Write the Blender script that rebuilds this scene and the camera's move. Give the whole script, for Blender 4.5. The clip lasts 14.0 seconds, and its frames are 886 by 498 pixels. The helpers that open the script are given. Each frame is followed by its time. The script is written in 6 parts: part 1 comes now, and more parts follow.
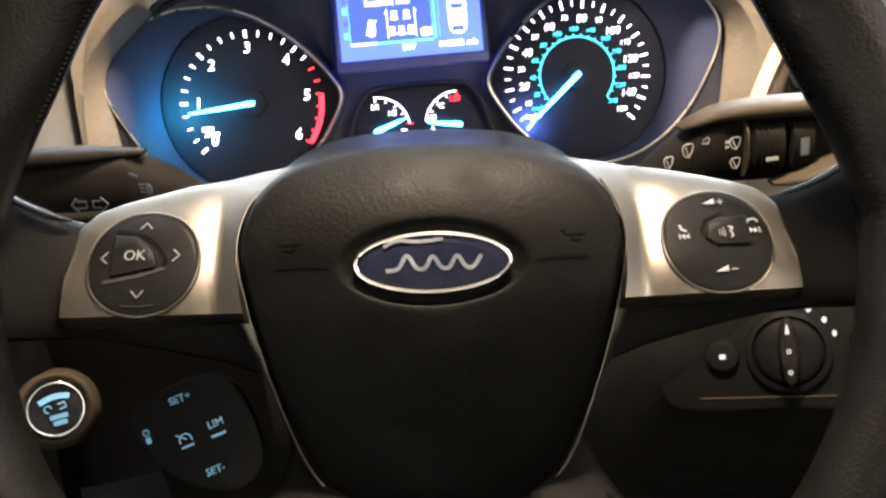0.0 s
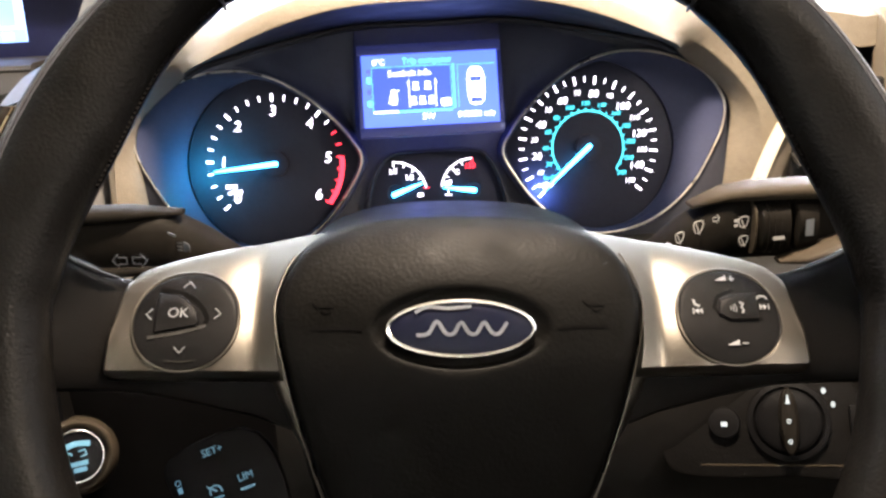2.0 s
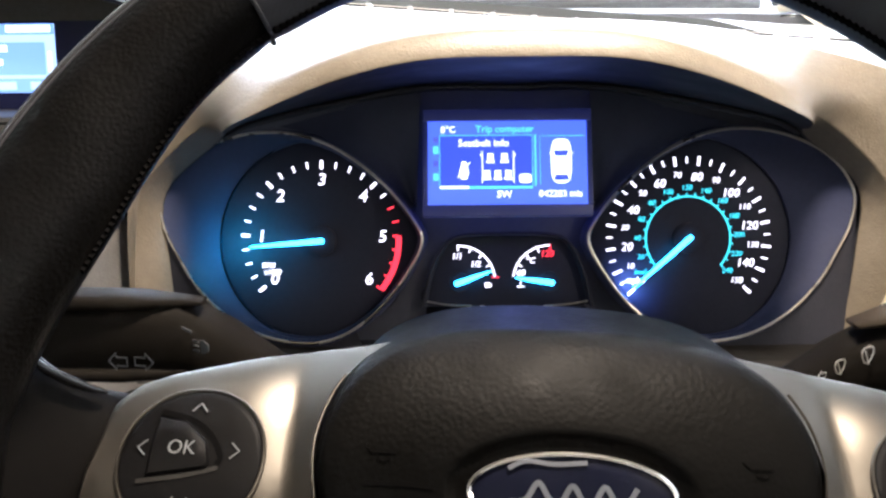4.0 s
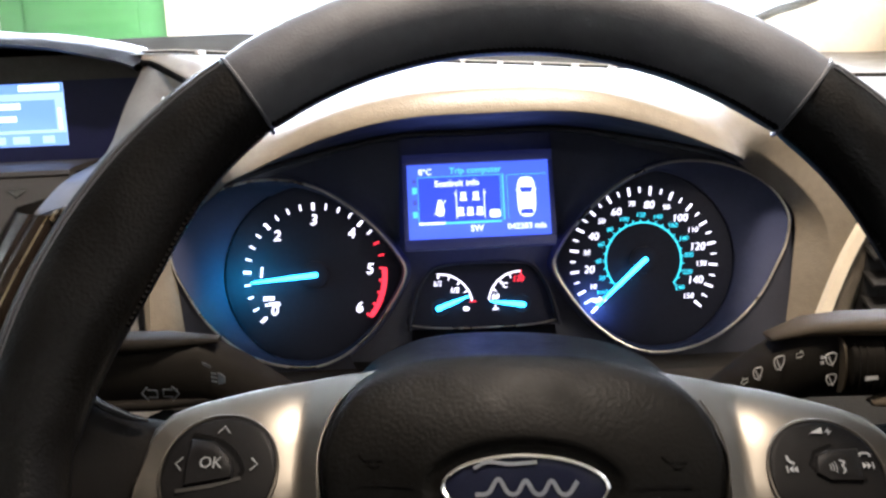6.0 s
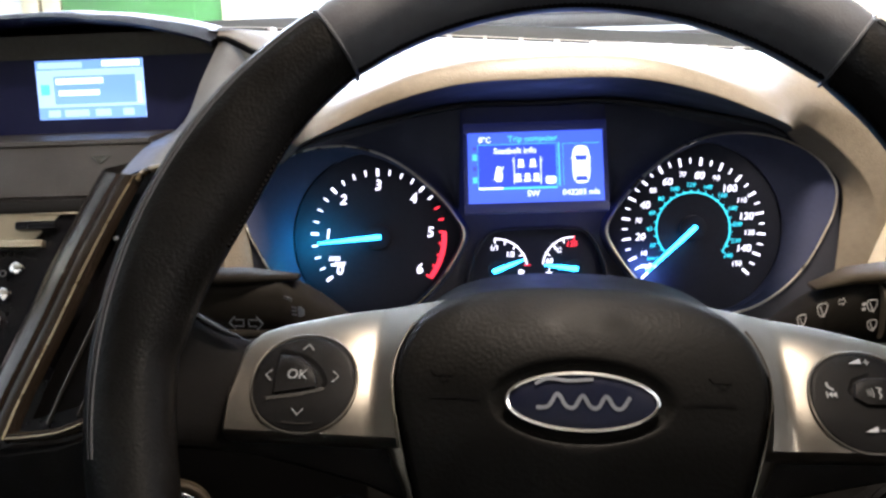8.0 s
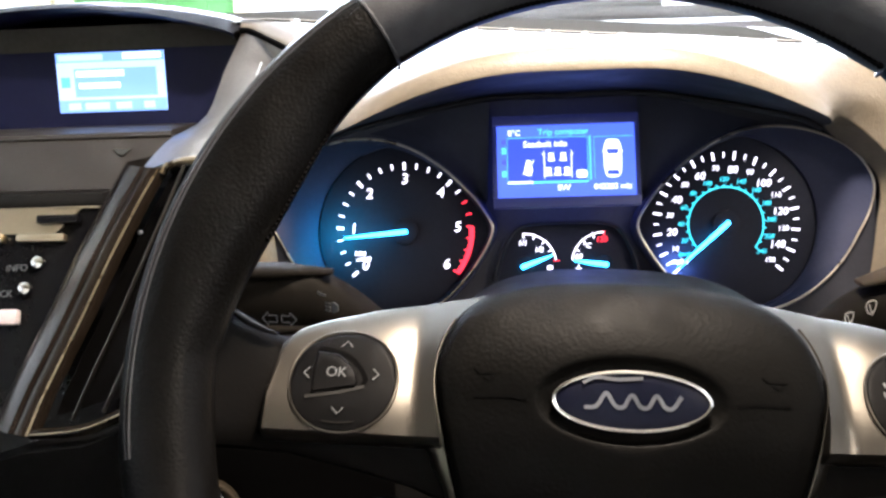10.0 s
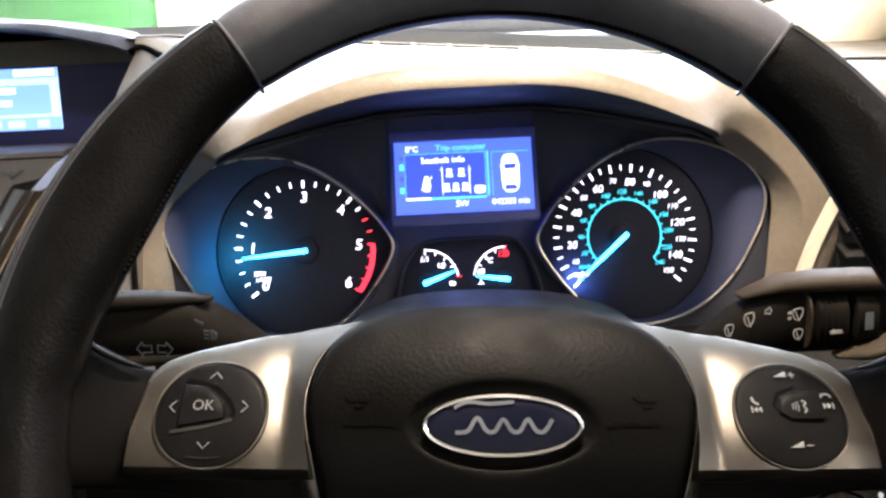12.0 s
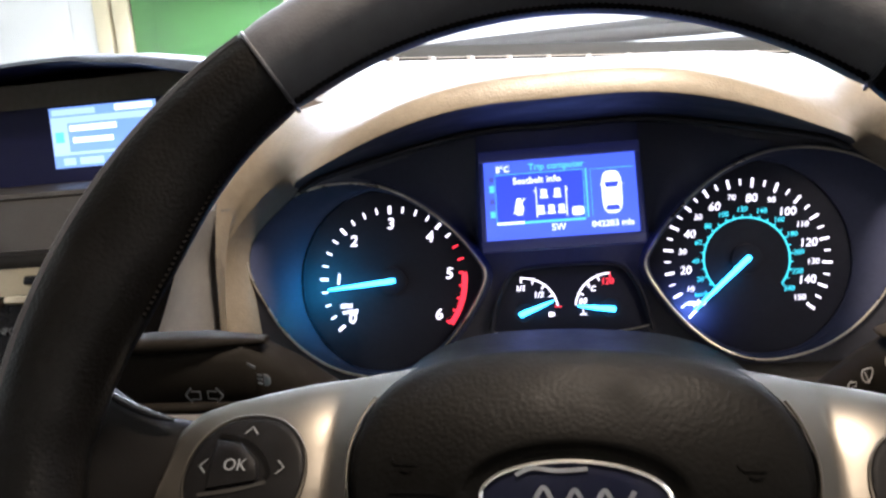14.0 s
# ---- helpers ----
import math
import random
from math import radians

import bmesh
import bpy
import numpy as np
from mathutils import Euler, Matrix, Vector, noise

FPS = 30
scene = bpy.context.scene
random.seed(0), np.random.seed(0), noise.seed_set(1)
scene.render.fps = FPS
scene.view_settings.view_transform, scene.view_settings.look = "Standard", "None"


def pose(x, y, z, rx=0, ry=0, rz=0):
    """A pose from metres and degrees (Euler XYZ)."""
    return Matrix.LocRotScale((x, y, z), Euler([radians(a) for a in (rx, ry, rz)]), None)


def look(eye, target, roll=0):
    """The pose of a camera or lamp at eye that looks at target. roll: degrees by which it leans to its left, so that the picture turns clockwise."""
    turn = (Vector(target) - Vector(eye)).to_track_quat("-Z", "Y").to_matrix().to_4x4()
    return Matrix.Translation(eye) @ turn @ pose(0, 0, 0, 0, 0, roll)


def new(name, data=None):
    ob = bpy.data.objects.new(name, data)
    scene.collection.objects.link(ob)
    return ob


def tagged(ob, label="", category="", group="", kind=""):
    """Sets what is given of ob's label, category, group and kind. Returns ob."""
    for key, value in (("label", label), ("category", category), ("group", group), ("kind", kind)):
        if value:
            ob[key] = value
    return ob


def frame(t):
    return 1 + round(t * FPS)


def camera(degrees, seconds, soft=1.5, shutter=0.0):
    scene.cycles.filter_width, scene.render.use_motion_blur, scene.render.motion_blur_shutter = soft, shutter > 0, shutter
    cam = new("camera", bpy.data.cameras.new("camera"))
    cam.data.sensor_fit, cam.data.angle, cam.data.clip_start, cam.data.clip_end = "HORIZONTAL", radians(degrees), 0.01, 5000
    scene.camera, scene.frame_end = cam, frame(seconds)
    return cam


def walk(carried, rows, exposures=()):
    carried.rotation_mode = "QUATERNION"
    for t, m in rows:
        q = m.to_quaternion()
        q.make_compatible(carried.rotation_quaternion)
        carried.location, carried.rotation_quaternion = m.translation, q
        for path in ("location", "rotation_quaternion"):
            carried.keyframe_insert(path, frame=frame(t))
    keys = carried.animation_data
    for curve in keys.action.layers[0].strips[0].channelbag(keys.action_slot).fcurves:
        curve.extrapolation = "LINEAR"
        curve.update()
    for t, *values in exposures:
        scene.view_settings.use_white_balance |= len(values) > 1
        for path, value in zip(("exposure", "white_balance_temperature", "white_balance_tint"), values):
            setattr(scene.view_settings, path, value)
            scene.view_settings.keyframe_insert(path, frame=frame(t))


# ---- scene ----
cam = camera(53.43, 14.0, soft=2.6)
ROWS = [
    (0, 0.0012, -0.3160, 1.0646, 69.38, 4.66, -2.26),
    (0.5, -0.0067, -0.3238, 1.0663, 66.91, 4.26, -1.60),
    (1, -0.0093, -0.3291, 1.0597, 65.59, 3.03, -1.65),
    (1.5, -0.0113, -0.3310, 1.0655, 67.26, 2.69, -2.06),
    (2, -0.0130, -0.3325, 1.0772, 72.89, 2.77, -2.15),
    (2.5, -0.0227, -0.3144, 1.0699, 79.06, 1.40, -1.25),
    (2.7, -0.0318, -0.3248, 1.0564, 80.46, -0.87, 0.05),
    (4.8, -0.0305, -0.1959, 1.0890, 76.64, 1.78, 0.61),
    (5, -0.0208, -0.2352, 1.0970, 77.25, 2.04, 0.14),
    (5.5, -0.0169, -0.2763, 1.0909, 78.33, 2.68, -0.57),
    (6, -0.0229, -0.2961, 1.0891, 78.54, 2.63, -0.11),
    (6.5, -0.0265, -0.3247, 1.0722, 78.82, 2.69, 1.03),
    (7, -0.0292, -0.3305, 1.0716, 79.25, 2.61, 1.60),
    (7.5, -0.0301, -0.3255, 1.0728, 79.02, 2.71, 1.73),
    (7.7, -0.0305, -0.3309, 1.0721, 78.78, 2.50, 2.18),
    (9.8, -0.0501, -0.3348, 1.0681, 78.54, 1.92, 4.55),
    (10, -0.0465, -0.3232, 1.0688, 78.44, 2.11, 3.51),
    (10.5, -0.0329, -0.3201, 1.0659, 78.43, 1.87, 1.01),
    (11, -0.0204, -0.3058, 1.0659, 78.48, 1.99, -0.71),
    (11.5, -0.0162, -0.2985, 1.0684, 78.37, 2.34, -1.44),
    (12, -0.0196, -0.3159, 1.0729, 78.79, 2.66, -0.61),
    (12.5, -0.0424, -0.3411, 1.0794, 79.77, 1.52, 1.23),
    (13, -0.0374, -0.3447, 1.0699, 80.49, 1.86, 1.37),
    (13.5, -0.0048, -0.3234, 1.0569, 81.11, 4.98, 4.38),
    (14, 0.0053, -0.2667, 1.0673, 80.68, 5.21, 7.86),
]
walk(cam, [(t, pose(x, y, z, rx, ry, rz)) for t, x, y, z, rx, ry, rz in ROWS],
     [(0, 1.88, 6120, 15), (0.5, 1.83, 6220, 15), (1, 1.70, 6270, 16), (1.5, 1.86, 6220, 15), (2, 1.84, 6020, 17), (2.5, 1.12, 5720, 16), (5, 0.92, 5620, 16), (6, 0.78, 5620, 16), (7.5, 0.78, 5620, 16),
      (10, 1.17, 5670, 16), (11.5, 1.17, 5720, 17), (12, 1.15, 5770, 17), (12.5, 1.03, 5770, 17), (13, 0.78, 5770, 17), (14, 0.70, 5770, 17)])

# ---------------------------------------------------------------- light
world = bpy.data.worlds.new("world")
world.use_nodes = True
scene.world = world
world.node_tree.nodes["Background"].inputs[0].default_value = (0.55, 0.6, 0.7, 1)
world.node_tree.nodes["Background"].inputs[1].default_value = 0.05


def area_lamp(name, at, to, sx, sy, watts, color):
    la = bpy.data.lights.new(name, "AREA")
    la.shape, la.size, la.size_y, la.energy, la.color = "RECTANGLE", sx, sy, watts, color
    ob = new(name, la)
    ob.matrix_world = look(at, to)
    return ob


area_lamp("garage_light_front", (0.1, 3.45, 2.2), (0.1, 1.6, 0.9), 3.4, 0.5, 420, (0.91, 0.96, 1.0))
area_lamp("garage_light_rear", (0.1, -1.9, 2.62), (0.1, -1.9, 0), 2.4, 0.3, 14, (0.95, 0.96, 1.0))
# Added fill from the right rear; no such lamp is seen.
area_lamp("fill_light_east", (1.9, -1.5, 2.62), (0.9, -0.6, 1.4), 0.3, 1.5, 25, (1.0, 0.79, 0.52))
area_lamp("roof_lamp", (0.07, 0.01, 1.466), (0.06, 0.06, 0.95), 0.11, 0.05, 7.2, (1.0, 0.80, 0.55))


# ---------------------------------------------------------------- materials
def mat(name, color, rough=0.5, metal=0.0, var=0.12, scale=40.0, bump=0.0, bump_scale=600.0, spec=0.5, coat=0.0, wear=0.0, rvar=0.1, voronoi=False):
    """A surface with variation in colour and gloss at two scales and a fine relief."""
    m = bpy.data.materials.new(name)
    m.use_nodes = True
    nt = m.node_tree
    b = nt.nodes["Principled BSDF"]
    tc = nt.nodes.new("ShaderNodeTexCoord")
    n1, n2 = nt.nodes.new("ShaderNodeTexNoise"), nt.nodes.new("ShaderNodeTexNoise")
    n1.inputs["Scale"].default_value, n1.inputs["Detail"].default_value = scale, 3
    n2.inputs["Scale"].default_value, n2.inputs["Detail"].default_value = scale * 9, 2
    add = nt.nodes.new("ShaderNodeMath")
    add.operation = "ADD"
    nt.links.new(tc.outputs["Object"], n1.inputs["Vector"])
    nt.links.new(tc.outputs["Object"], n2.inputs["Vector"])
    nt.links.new(n1.outputs["Fac"], add.inputs[0])
    nt.links.new(n2.outputs["Fac"], add.inputs[1])
    ramp = nt.nodes.new("ShaderNodeMapRange")
    ramp.inputs["From Min"].default_value, ramp.inputs["From Max"].default_value = 0.6, 1.4
    ramp.inputs["To Min"].default_value, ramp.inputs["To Max"].default_value = 1 - var, 1 + var
    nt.links.new(add.outputs[0], ramp.inputs["Value"])
    mix = nt.nodes.new("ShaderNodeMix")
    mix.data_type, mix.blend_type = "RGBA", "MULTIPLY"
    mix.inputs[0].default_value = 1.0
    mix.inputs[6].default_value = (*color, 1)
    nt.links.new(ramp.outputs[0], mix.inputs[7])
    nt.links.new(mix.outputs[2], b.inputs["Base Color"])
    rr = nt.nodes.new("ShaderNodeMapRange")
    rr.inputs["From Min"].default_value, rr.inputs["From Max"].default_value = 0.3, 0.7
    rr.inputs["To Min"].default_value, rr.inputs["To Max"].default_value = max(rough - rvar, 0.02), min(rough + rvar, 1)
    nt.links.new(n1.outputs["Fac"], rr.inputs["Value"])
    nt.links.new(rr.outputs[0], b.inputs["Roughness"])
    b.inputs["Metallic"].default_value = metal
    b.inputs["Specular IOR Level"].default_value = spec
    b.inputs["Coat Weight"].default_value = coat
    b.inputs["Coat Roughness"].default_value = 0.08
    if bump:
        if voronoi:
            t = nt.nodes.new("ShaderNodeTexVoronoi")
            t.feature = "SMOOTH_F1"
            out = t.outputs["Distance"]
        else:
            t = nt.nodes.new("ShaderNodeTexNoise")
            t.inputs["Detail"].default_value = 3
            out = t.outputs["Fac"]
        t.inputs["Scale"].default_value = bump_scale
        nt.links.new(tc.outputs["Object"], t.inputs["Vector"])
        bp = nt.nodes.new("ShaderNodeBump")
        bp.inputs["Strength"].default_value, bp.inputs["Distance"].default_value = bump, 0.0006
        nt.links.new(out, bp.inputs["Height"])
        nt.links.new(bp.outputs[0], b.inputs["Normal"])
    return m


def glow(name, color, strength):
    """A lit display element."""
    m = bpy.data.materials.new(name)
    m.use_nodes = True
    b = m.node_tree.nodes["Principled BSDF"]
    b.inputs["Base Color"].default_value = (*[c * 0.3 for c in color], 1)
    b.inputs["Emission Color"].default_value = (*color, 1)
    b.inputs["Emission Strength"].default_value = strength
    b.inputs["Roughness"].default_value = 0.4
    return m


DASH = mat("dash_plastic", (0.125, 0.105, 0.076), 0.43, bump=0.35, bump_scale=900, var=0.15, scale=25, voronoi=True)
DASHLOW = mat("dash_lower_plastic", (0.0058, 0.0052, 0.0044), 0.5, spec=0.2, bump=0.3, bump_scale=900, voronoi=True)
BLACK = mat("black_plastic", (0.0075, 0.0070, 0.0064), 0.45, spec=0.2, bump=0.08, bump_scale=900)
GLOSS = mat("gloss_black", (0.004, 0.004, 0.0048), 0.16, spec=0.14, rvar=0.05)
SPOKEBODY = mat("spoke_plastic", (0.0038, 0.0035, 0.0032), 0.55, spec=0.03, bump=0.12, bump_scale=650, voronoi=True)
GLOSSTIP = mat("gloss_tip", (0.006, 0.006, 0.006), 0.2, spec=0.5, rvar=0.05)
# Blue of the screen's halo put into the black mask colour.
NAVY = mat("display_halo_mask", (0.006, 0.007, 0.030), 0.45, spec=0.15)
HOODDARK = mat("display_hood_plastic", (0.010, 0.0105, 0.014), 0.6, spec=0.2, bump=0.3, bump_scale=900, voronoi=True)
STACKGREY = mat("stack_plastic", (0.027, 0.024, 0.0205), 0.55, bump=0.3, bump_scale=900, voronoi=True)
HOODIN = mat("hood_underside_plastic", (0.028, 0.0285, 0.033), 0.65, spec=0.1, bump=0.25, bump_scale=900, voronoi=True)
BACKPANEL = mat("cluster_back_plastic", (0.050, 0.052, 0.066), 0.55, spec=0.2, bump=0.1, bump_scale=900)
SHELF = mat("windscreen_shelf_plastic", (0.045, 0.042, 0.036), 0.9, spec=0.0, bump=0.4, bump_scale=700, var=0.15, scale=25, voronoi=True)
PALEGREY = mat("pale_grey_plastic", (0.30, 0.29, 0.27), 0.5, var=0.08)
LOWTRIM = mat("lower_trim_plastic", (0.0125, 0.011, 0.0092), 0.6, spec=0.15, bump=0.3, bump_scale=900, voronoi=True)
# Silver with the lamp's golden reflection put into its colour.
PALEMETAL = mat("lamp_gold_metal", (0.52, 0.44, 0.31), 0.30, metal=0.95, var=0.05, rvar=0.02)
STRIPMETAL = mat("pale_satin_strip", (0.66, 0.57, 0.42), 0.42, metal=0.5, var=0.05, rvar=0.03)
# Warm tone of glints on the vent trim, put into the colour.
BRONZE = mat("warm_glint_trim", (0.30, 0.24, 0.15), 0.3, metal=0.9, var=0.06)
# Gloss black browned: its warm reflection is put into the colour.
VENTTRIM = mat("gloss_warm_black", (0.010, 0.0072, 0.0048), 0.22, spec=0.28, rvar=0.05)
KEYPALE = mat("pale_key", (0.55, 0.47, 0.47), 0.5)
# Near-black: the shade inside grooves and gaps is put into this colour.
GROOVE = mat("groove_shade_black", (0.0020, 0.0019, 0.0019), 0.9, spec=0.02)
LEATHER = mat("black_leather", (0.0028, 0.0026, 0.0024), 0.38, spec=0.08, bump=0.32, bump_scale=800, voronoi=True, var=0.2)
# Worn gloss; the pale grey is windscreen glare put into the colour.
LEATHERTOP = mat("worn_leather_hazed", (0.036, 0.037, 0.041), 0.45, spec=0.26, bump=0.16, bump_scale=1100, voronoi=True, var=0.2, rvar=0.14, scale=18)
PADMAT = mat("airbag_plastic", (0.0015, 0.0014, 0.0012), 0.52, spec=0.040, bump=0.22, bump_scale=650, voronoi=True, var=0.12)
SILVER = mat("satin_silver", (0.098, 0.090, 0.077), 0.35, metal=1.0, var=0.03, scale=30, rvar=0.03)
CHROME = mat("chrome", (0.75, 0.73, 0.7), 0.12, metal=1.0, var=0.03, rvar=0.05)
BEZEL = mat("dark_chrome", (0.46, 0.43, 0.37), 0.32, metal=1.0, var=0.03)
CORNER = mat("cluster_corner_plastic", (0.020, 0.021, 0.028), 0.6, spec=0.2, bump=0.2, bump_scale=900, voronoi=True)
# Bluish: the screen's spill is put into this cheek colour.
CHEEK = mat("cheek_blue_spill", (0.030, 0.034, 0.055), 0.6, spec=0.2, bump=0.1, bump_scale=900)
BUTTON = mat("button_plastic", (0.0032, 0.0031, 0.0032), 0.5, spec=0.035)
BADGE = mat("badge_blue", (0.0022, 0.0028, 0.0090), 0.35, spec=0.12)
BADGEFILM = mat("badge_silver", (0.16, 0.165, 0.18), 0.42, metal=0.9)
CLUSTERFACE = mat("cluster_face", (0.020, 0.0215, 0.033), 0.6, spec=0.1, var=0.1)
# Blue tint here is screen and dial glow put into grey plastic.
CLUSTERGREY = mat("cluster_blue_spill", (0.042, 0.048, 0.095), 0.55, spec=0.2, bump=0.1, bump_scale=900)
RINGGREY = mat("dial_blue_spill", (0.021, 0.025, 0.052), 0.6, spec=0.15, bump=0.05, bump_scale=900)
ICON = mat("icon_print", (0.070, 0.075, 0.080), 0.6)
ICONDIM = mat("icon_print_dim", (0.3, 0.29, 0.27), 0.5)
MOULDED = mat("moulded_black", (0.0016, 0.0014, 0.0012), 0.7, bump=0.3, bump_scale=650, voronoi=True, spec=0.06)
STITCH = mat("stitching", (0.0040, 0.0038, 0.0037), 0.9, spec=0.0)
DASHMID = mat("dash_side_plastic", (0.118, 0.115, 0.110), 0.38, bump=0.35, bump_scale=900, var=0.15, scale=25, voronoi=True)
# Lit copy of the stalk plastic: warm light from above put into the colour.
STALKTOP = mat("lit_stalk_plastic", (0.024, 0.019, 0.013), 0.6, bump=0.15, bump_scale=900, spec=0.06)
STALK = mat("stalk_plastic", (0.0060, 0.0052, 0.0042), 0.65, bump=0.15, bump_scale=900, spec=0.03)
WHITE_GLOW = glow("white_glow", (1.0, 0.93, 0.98), 1.5)
CYAN_GLOW = glow("cyan_glow", (0.08, 0.75, 0.85), 1.1)
NEEDLE_GLOW = glow("needle_glow", (0.06, 0.55, 0.95), 6.0)
RED_GLOW = glow("red_glow", (1.0, 0.03, 0.05), 1.3)
SCREEN_BLUE = glow("screen_blue", (0.075, 0.13, 0.82), 0.95)
SCREEN_DARK = glow("screen_blue_dark", (0.045, 0.075, 0.66), 0.9)
SCREEN_EDGE = glow("screen_blue_edge", (0.11, 0.13, 0.62), 0.55)
# Faint glow: backlight bleed, with the screen's bloom put in.
SCREEN_MASK = glow("screen_bloom_mask", (0.09, 0.11, 0.45), 0.035)
SCREEN_WHITE = glow("screen_white", (0.85, 0.92, 1.0), 1.2)
SCREEN_CYAN = glow("screen_cyan", (0.12, 0.6, 0.95), 1.0)
AUDIO_LIGHT = glow("audio_screen_light", (0.42, 0.62, 1.0), 0.95)
AUDIO_MID = glow("audio_screen_mid", (0.20, 0.36, 0.85), 0.9)
ICE_GLOW = glow("blue_backlight", (0.25, 0.62, 0.9), 0.042)
PALE_GLOW = glow("pale_backlight", (0.7, 0.85, 0.95), 0.06)
WARN_RED = glow("red_print", (0.8, 0.05, 0.04), 0.5)
WALLPAINT = mat("wall_paint", (0.80, 0.79, 0.75), 0.8, var=0.05, scale=3, bump=0.1, bump_scale=120)
CREAM = mat("cream_gloss_paint", (0.72, 0.62, 0.40), 0.45, var=0.15, scale=8)
GREEN = mat("green_door_paint", (0.080, 0.235, 0.055), 0.5, var=0.12, scale=5)
CONCRETE = mat("concrete", (0.3, 0.29, 0.27), 0.85, var=0.2, scale=3, bump=0.2, bump_scale=80)
HEADLINER = mat("headliner_fabric", (0.56, 0.50, 0.40), 0.95, var=0.08, bump=0.3, bump_scale=1200)
# Colour chosen to bounce lamp light from the unseen rear wall.
REARWALL = mat("bounce_fabric", (0.30, 0.265, 0.21), 0.95, var=0.08, bump=0.3, bump_scale=1200)
PILLAR = mat("pillar_trim", (0.74, 0.66, 0.50), 0.85, var=0.08, bump=0.25, bump_scale=1100)
GLASS = mat("clear_glass", (0.93, 0.96, 0.95), 0.02, var=0.01, rvar=0.0)
GLASS.node_tree.nodes["Principled BSDF"].inputs["Transmission Weight"].default_value = 1.0
CARPAINT = mat("car_paint", (0.35, 0.36, 0.37), 0.3, metal=0.5, coat=0.6)
# Greyer than black plastic: windscreen haze put into the colour.
HAZED = mat("hazed_plastic", (0.11, 0.11, 0.115), 0.7, var=0.2)
RUBBER = mat("black_rubber", (0.012, 0.012, 0.012), 0.7)
CARPET = mat("dark_carpet", (0.007, 0.007, 0.007), 0.95, bump=0.5, bump_scale=900)


# ---------------------------------------------------------------- builders
def finish(name, bm, material, parent=None, label="", matrix=None, smooth=40, kind="", category="", group=""):
    me = bpy.data.meshes.new(name)
    bmesh.ops.recalc_face_normals(bm, faces=bm.faces)
    bm.to_mesh(me)
    bm.free()
    me.materials.append(material)
    if smooth:
        me.polygons.foreach_set("use_smooth", [True] * len(me.polygons))
        me.set_sharp_from_angle(angle=radians(smooth))
    ob = new(name, me)
    if matrix is not None:
        ob.matrix_world = matrix
    if parent is not None:
        ob.parent = parent
    return tagged(ob, label, category, group, kind)


def part(name, bm, material, parent, label="", smooth=40, matrix=None):
    return finish(name, bm, material, parent, label, matrix, smooth)


def thing(name, label, category, matrix=None, group="", kind=""):
    ob = new(name)
    ob.empty_display_size = 0.02
    if matrix is not None:
        ob.matrix_world = matrix
    return tagged(ob, label, category, group, kind)


def axes(origin, x, y, z):
    m = Matrix((x, y, z)).transposed().to_4x4()
    m.translation = origin
    return m


def spline(pts, n, closed=True):
    """A smooth line of n points through the given ones."""
    P = [Vector(p) for p in pts]
    k = len(P)
    spans = k if closed else k - 1
    out = []
    for i in range(n if closed else n - 1):
        s = i * spans / (n if closed else n - 1)
        j, f = int(s), s - int(s)
        if closed:
            a, b, c, d = (P[(j + o) % k] for o in (-1, 0, 1, 2))
        else:
            a, b, c, d = (P[min(max(j + o, 0), k - 1)] for o in (-1, 0, 1, 2))
        out.append(0.5 * ((2 * b) + (c - a) * f + (2 * a - 5 * b + 4 * c - d) * f * f + (3 * b - a - 3 * c + d) * f ** 3))
    if not closed:
        out.append(P[-1])
    return out


def loft(rows, closed=False, caps=False, bm=None, wrap=False):
    """A surface through rows of points; closed: each row is a ring; wrap: the last row meets the first."""
    bm = bm or bmesh.new()
    V = [[bm.verts.new(p) for p in row] for row in rows]
    R, C = len(V), len(V[0])
    for i in range(R if wrap else R - 1):
        for j in range(C if closed else C - 1):
            q = [V[i][j], V[i][(j + 1) % C], V[(i + 1) % R][(j + 1) % C], V[(i + 1) % R][j]]
            try:
                bm.faces.new(q)
            except ValueError:
                pass
    if caps:
        bm.faces.new(V[0])
        bm.faces.new(V[-1])
    return bm


def shell(rows, back):
    """A surface with thickness: rows of points and the same moved by back."""
    off = Vector(back)
    A = [[Vector(p) for p in r] for r in rows]
    B = [[p + off for p in r] for r in A]
    bm = bmesh.new()
    R, C = len(A), len(A[0])
    va = [[bm.verts.new(p) for p in r] for r in A]
    vb = [[bm.verts.new(p) for p in r] for r in B]
    for i in range(R - 1):
        for j in range(C - 1):
            bm.faces.new((va[i][j], va[i][j + 1], va[i + 1][j + 1], va[i + 1][j]))
            bm.faces.new((vb[i][j], vb[i + 1][j], vb[i + 1][j + 1], vb[i][j + 1]))
    for i in range(R - 1):
        for j in (0, C - 1):
            bm.faces.new((va[i][j], va[i + 1][j], vb[i + 1][j], vb[i][j]))
    for j in range(C - 1):
        for i in (0, R - 1):
            bm.faces.new((va[i][j], va[i][j + 1], vb[i][j + 1], vb[i][j]))
    return bm


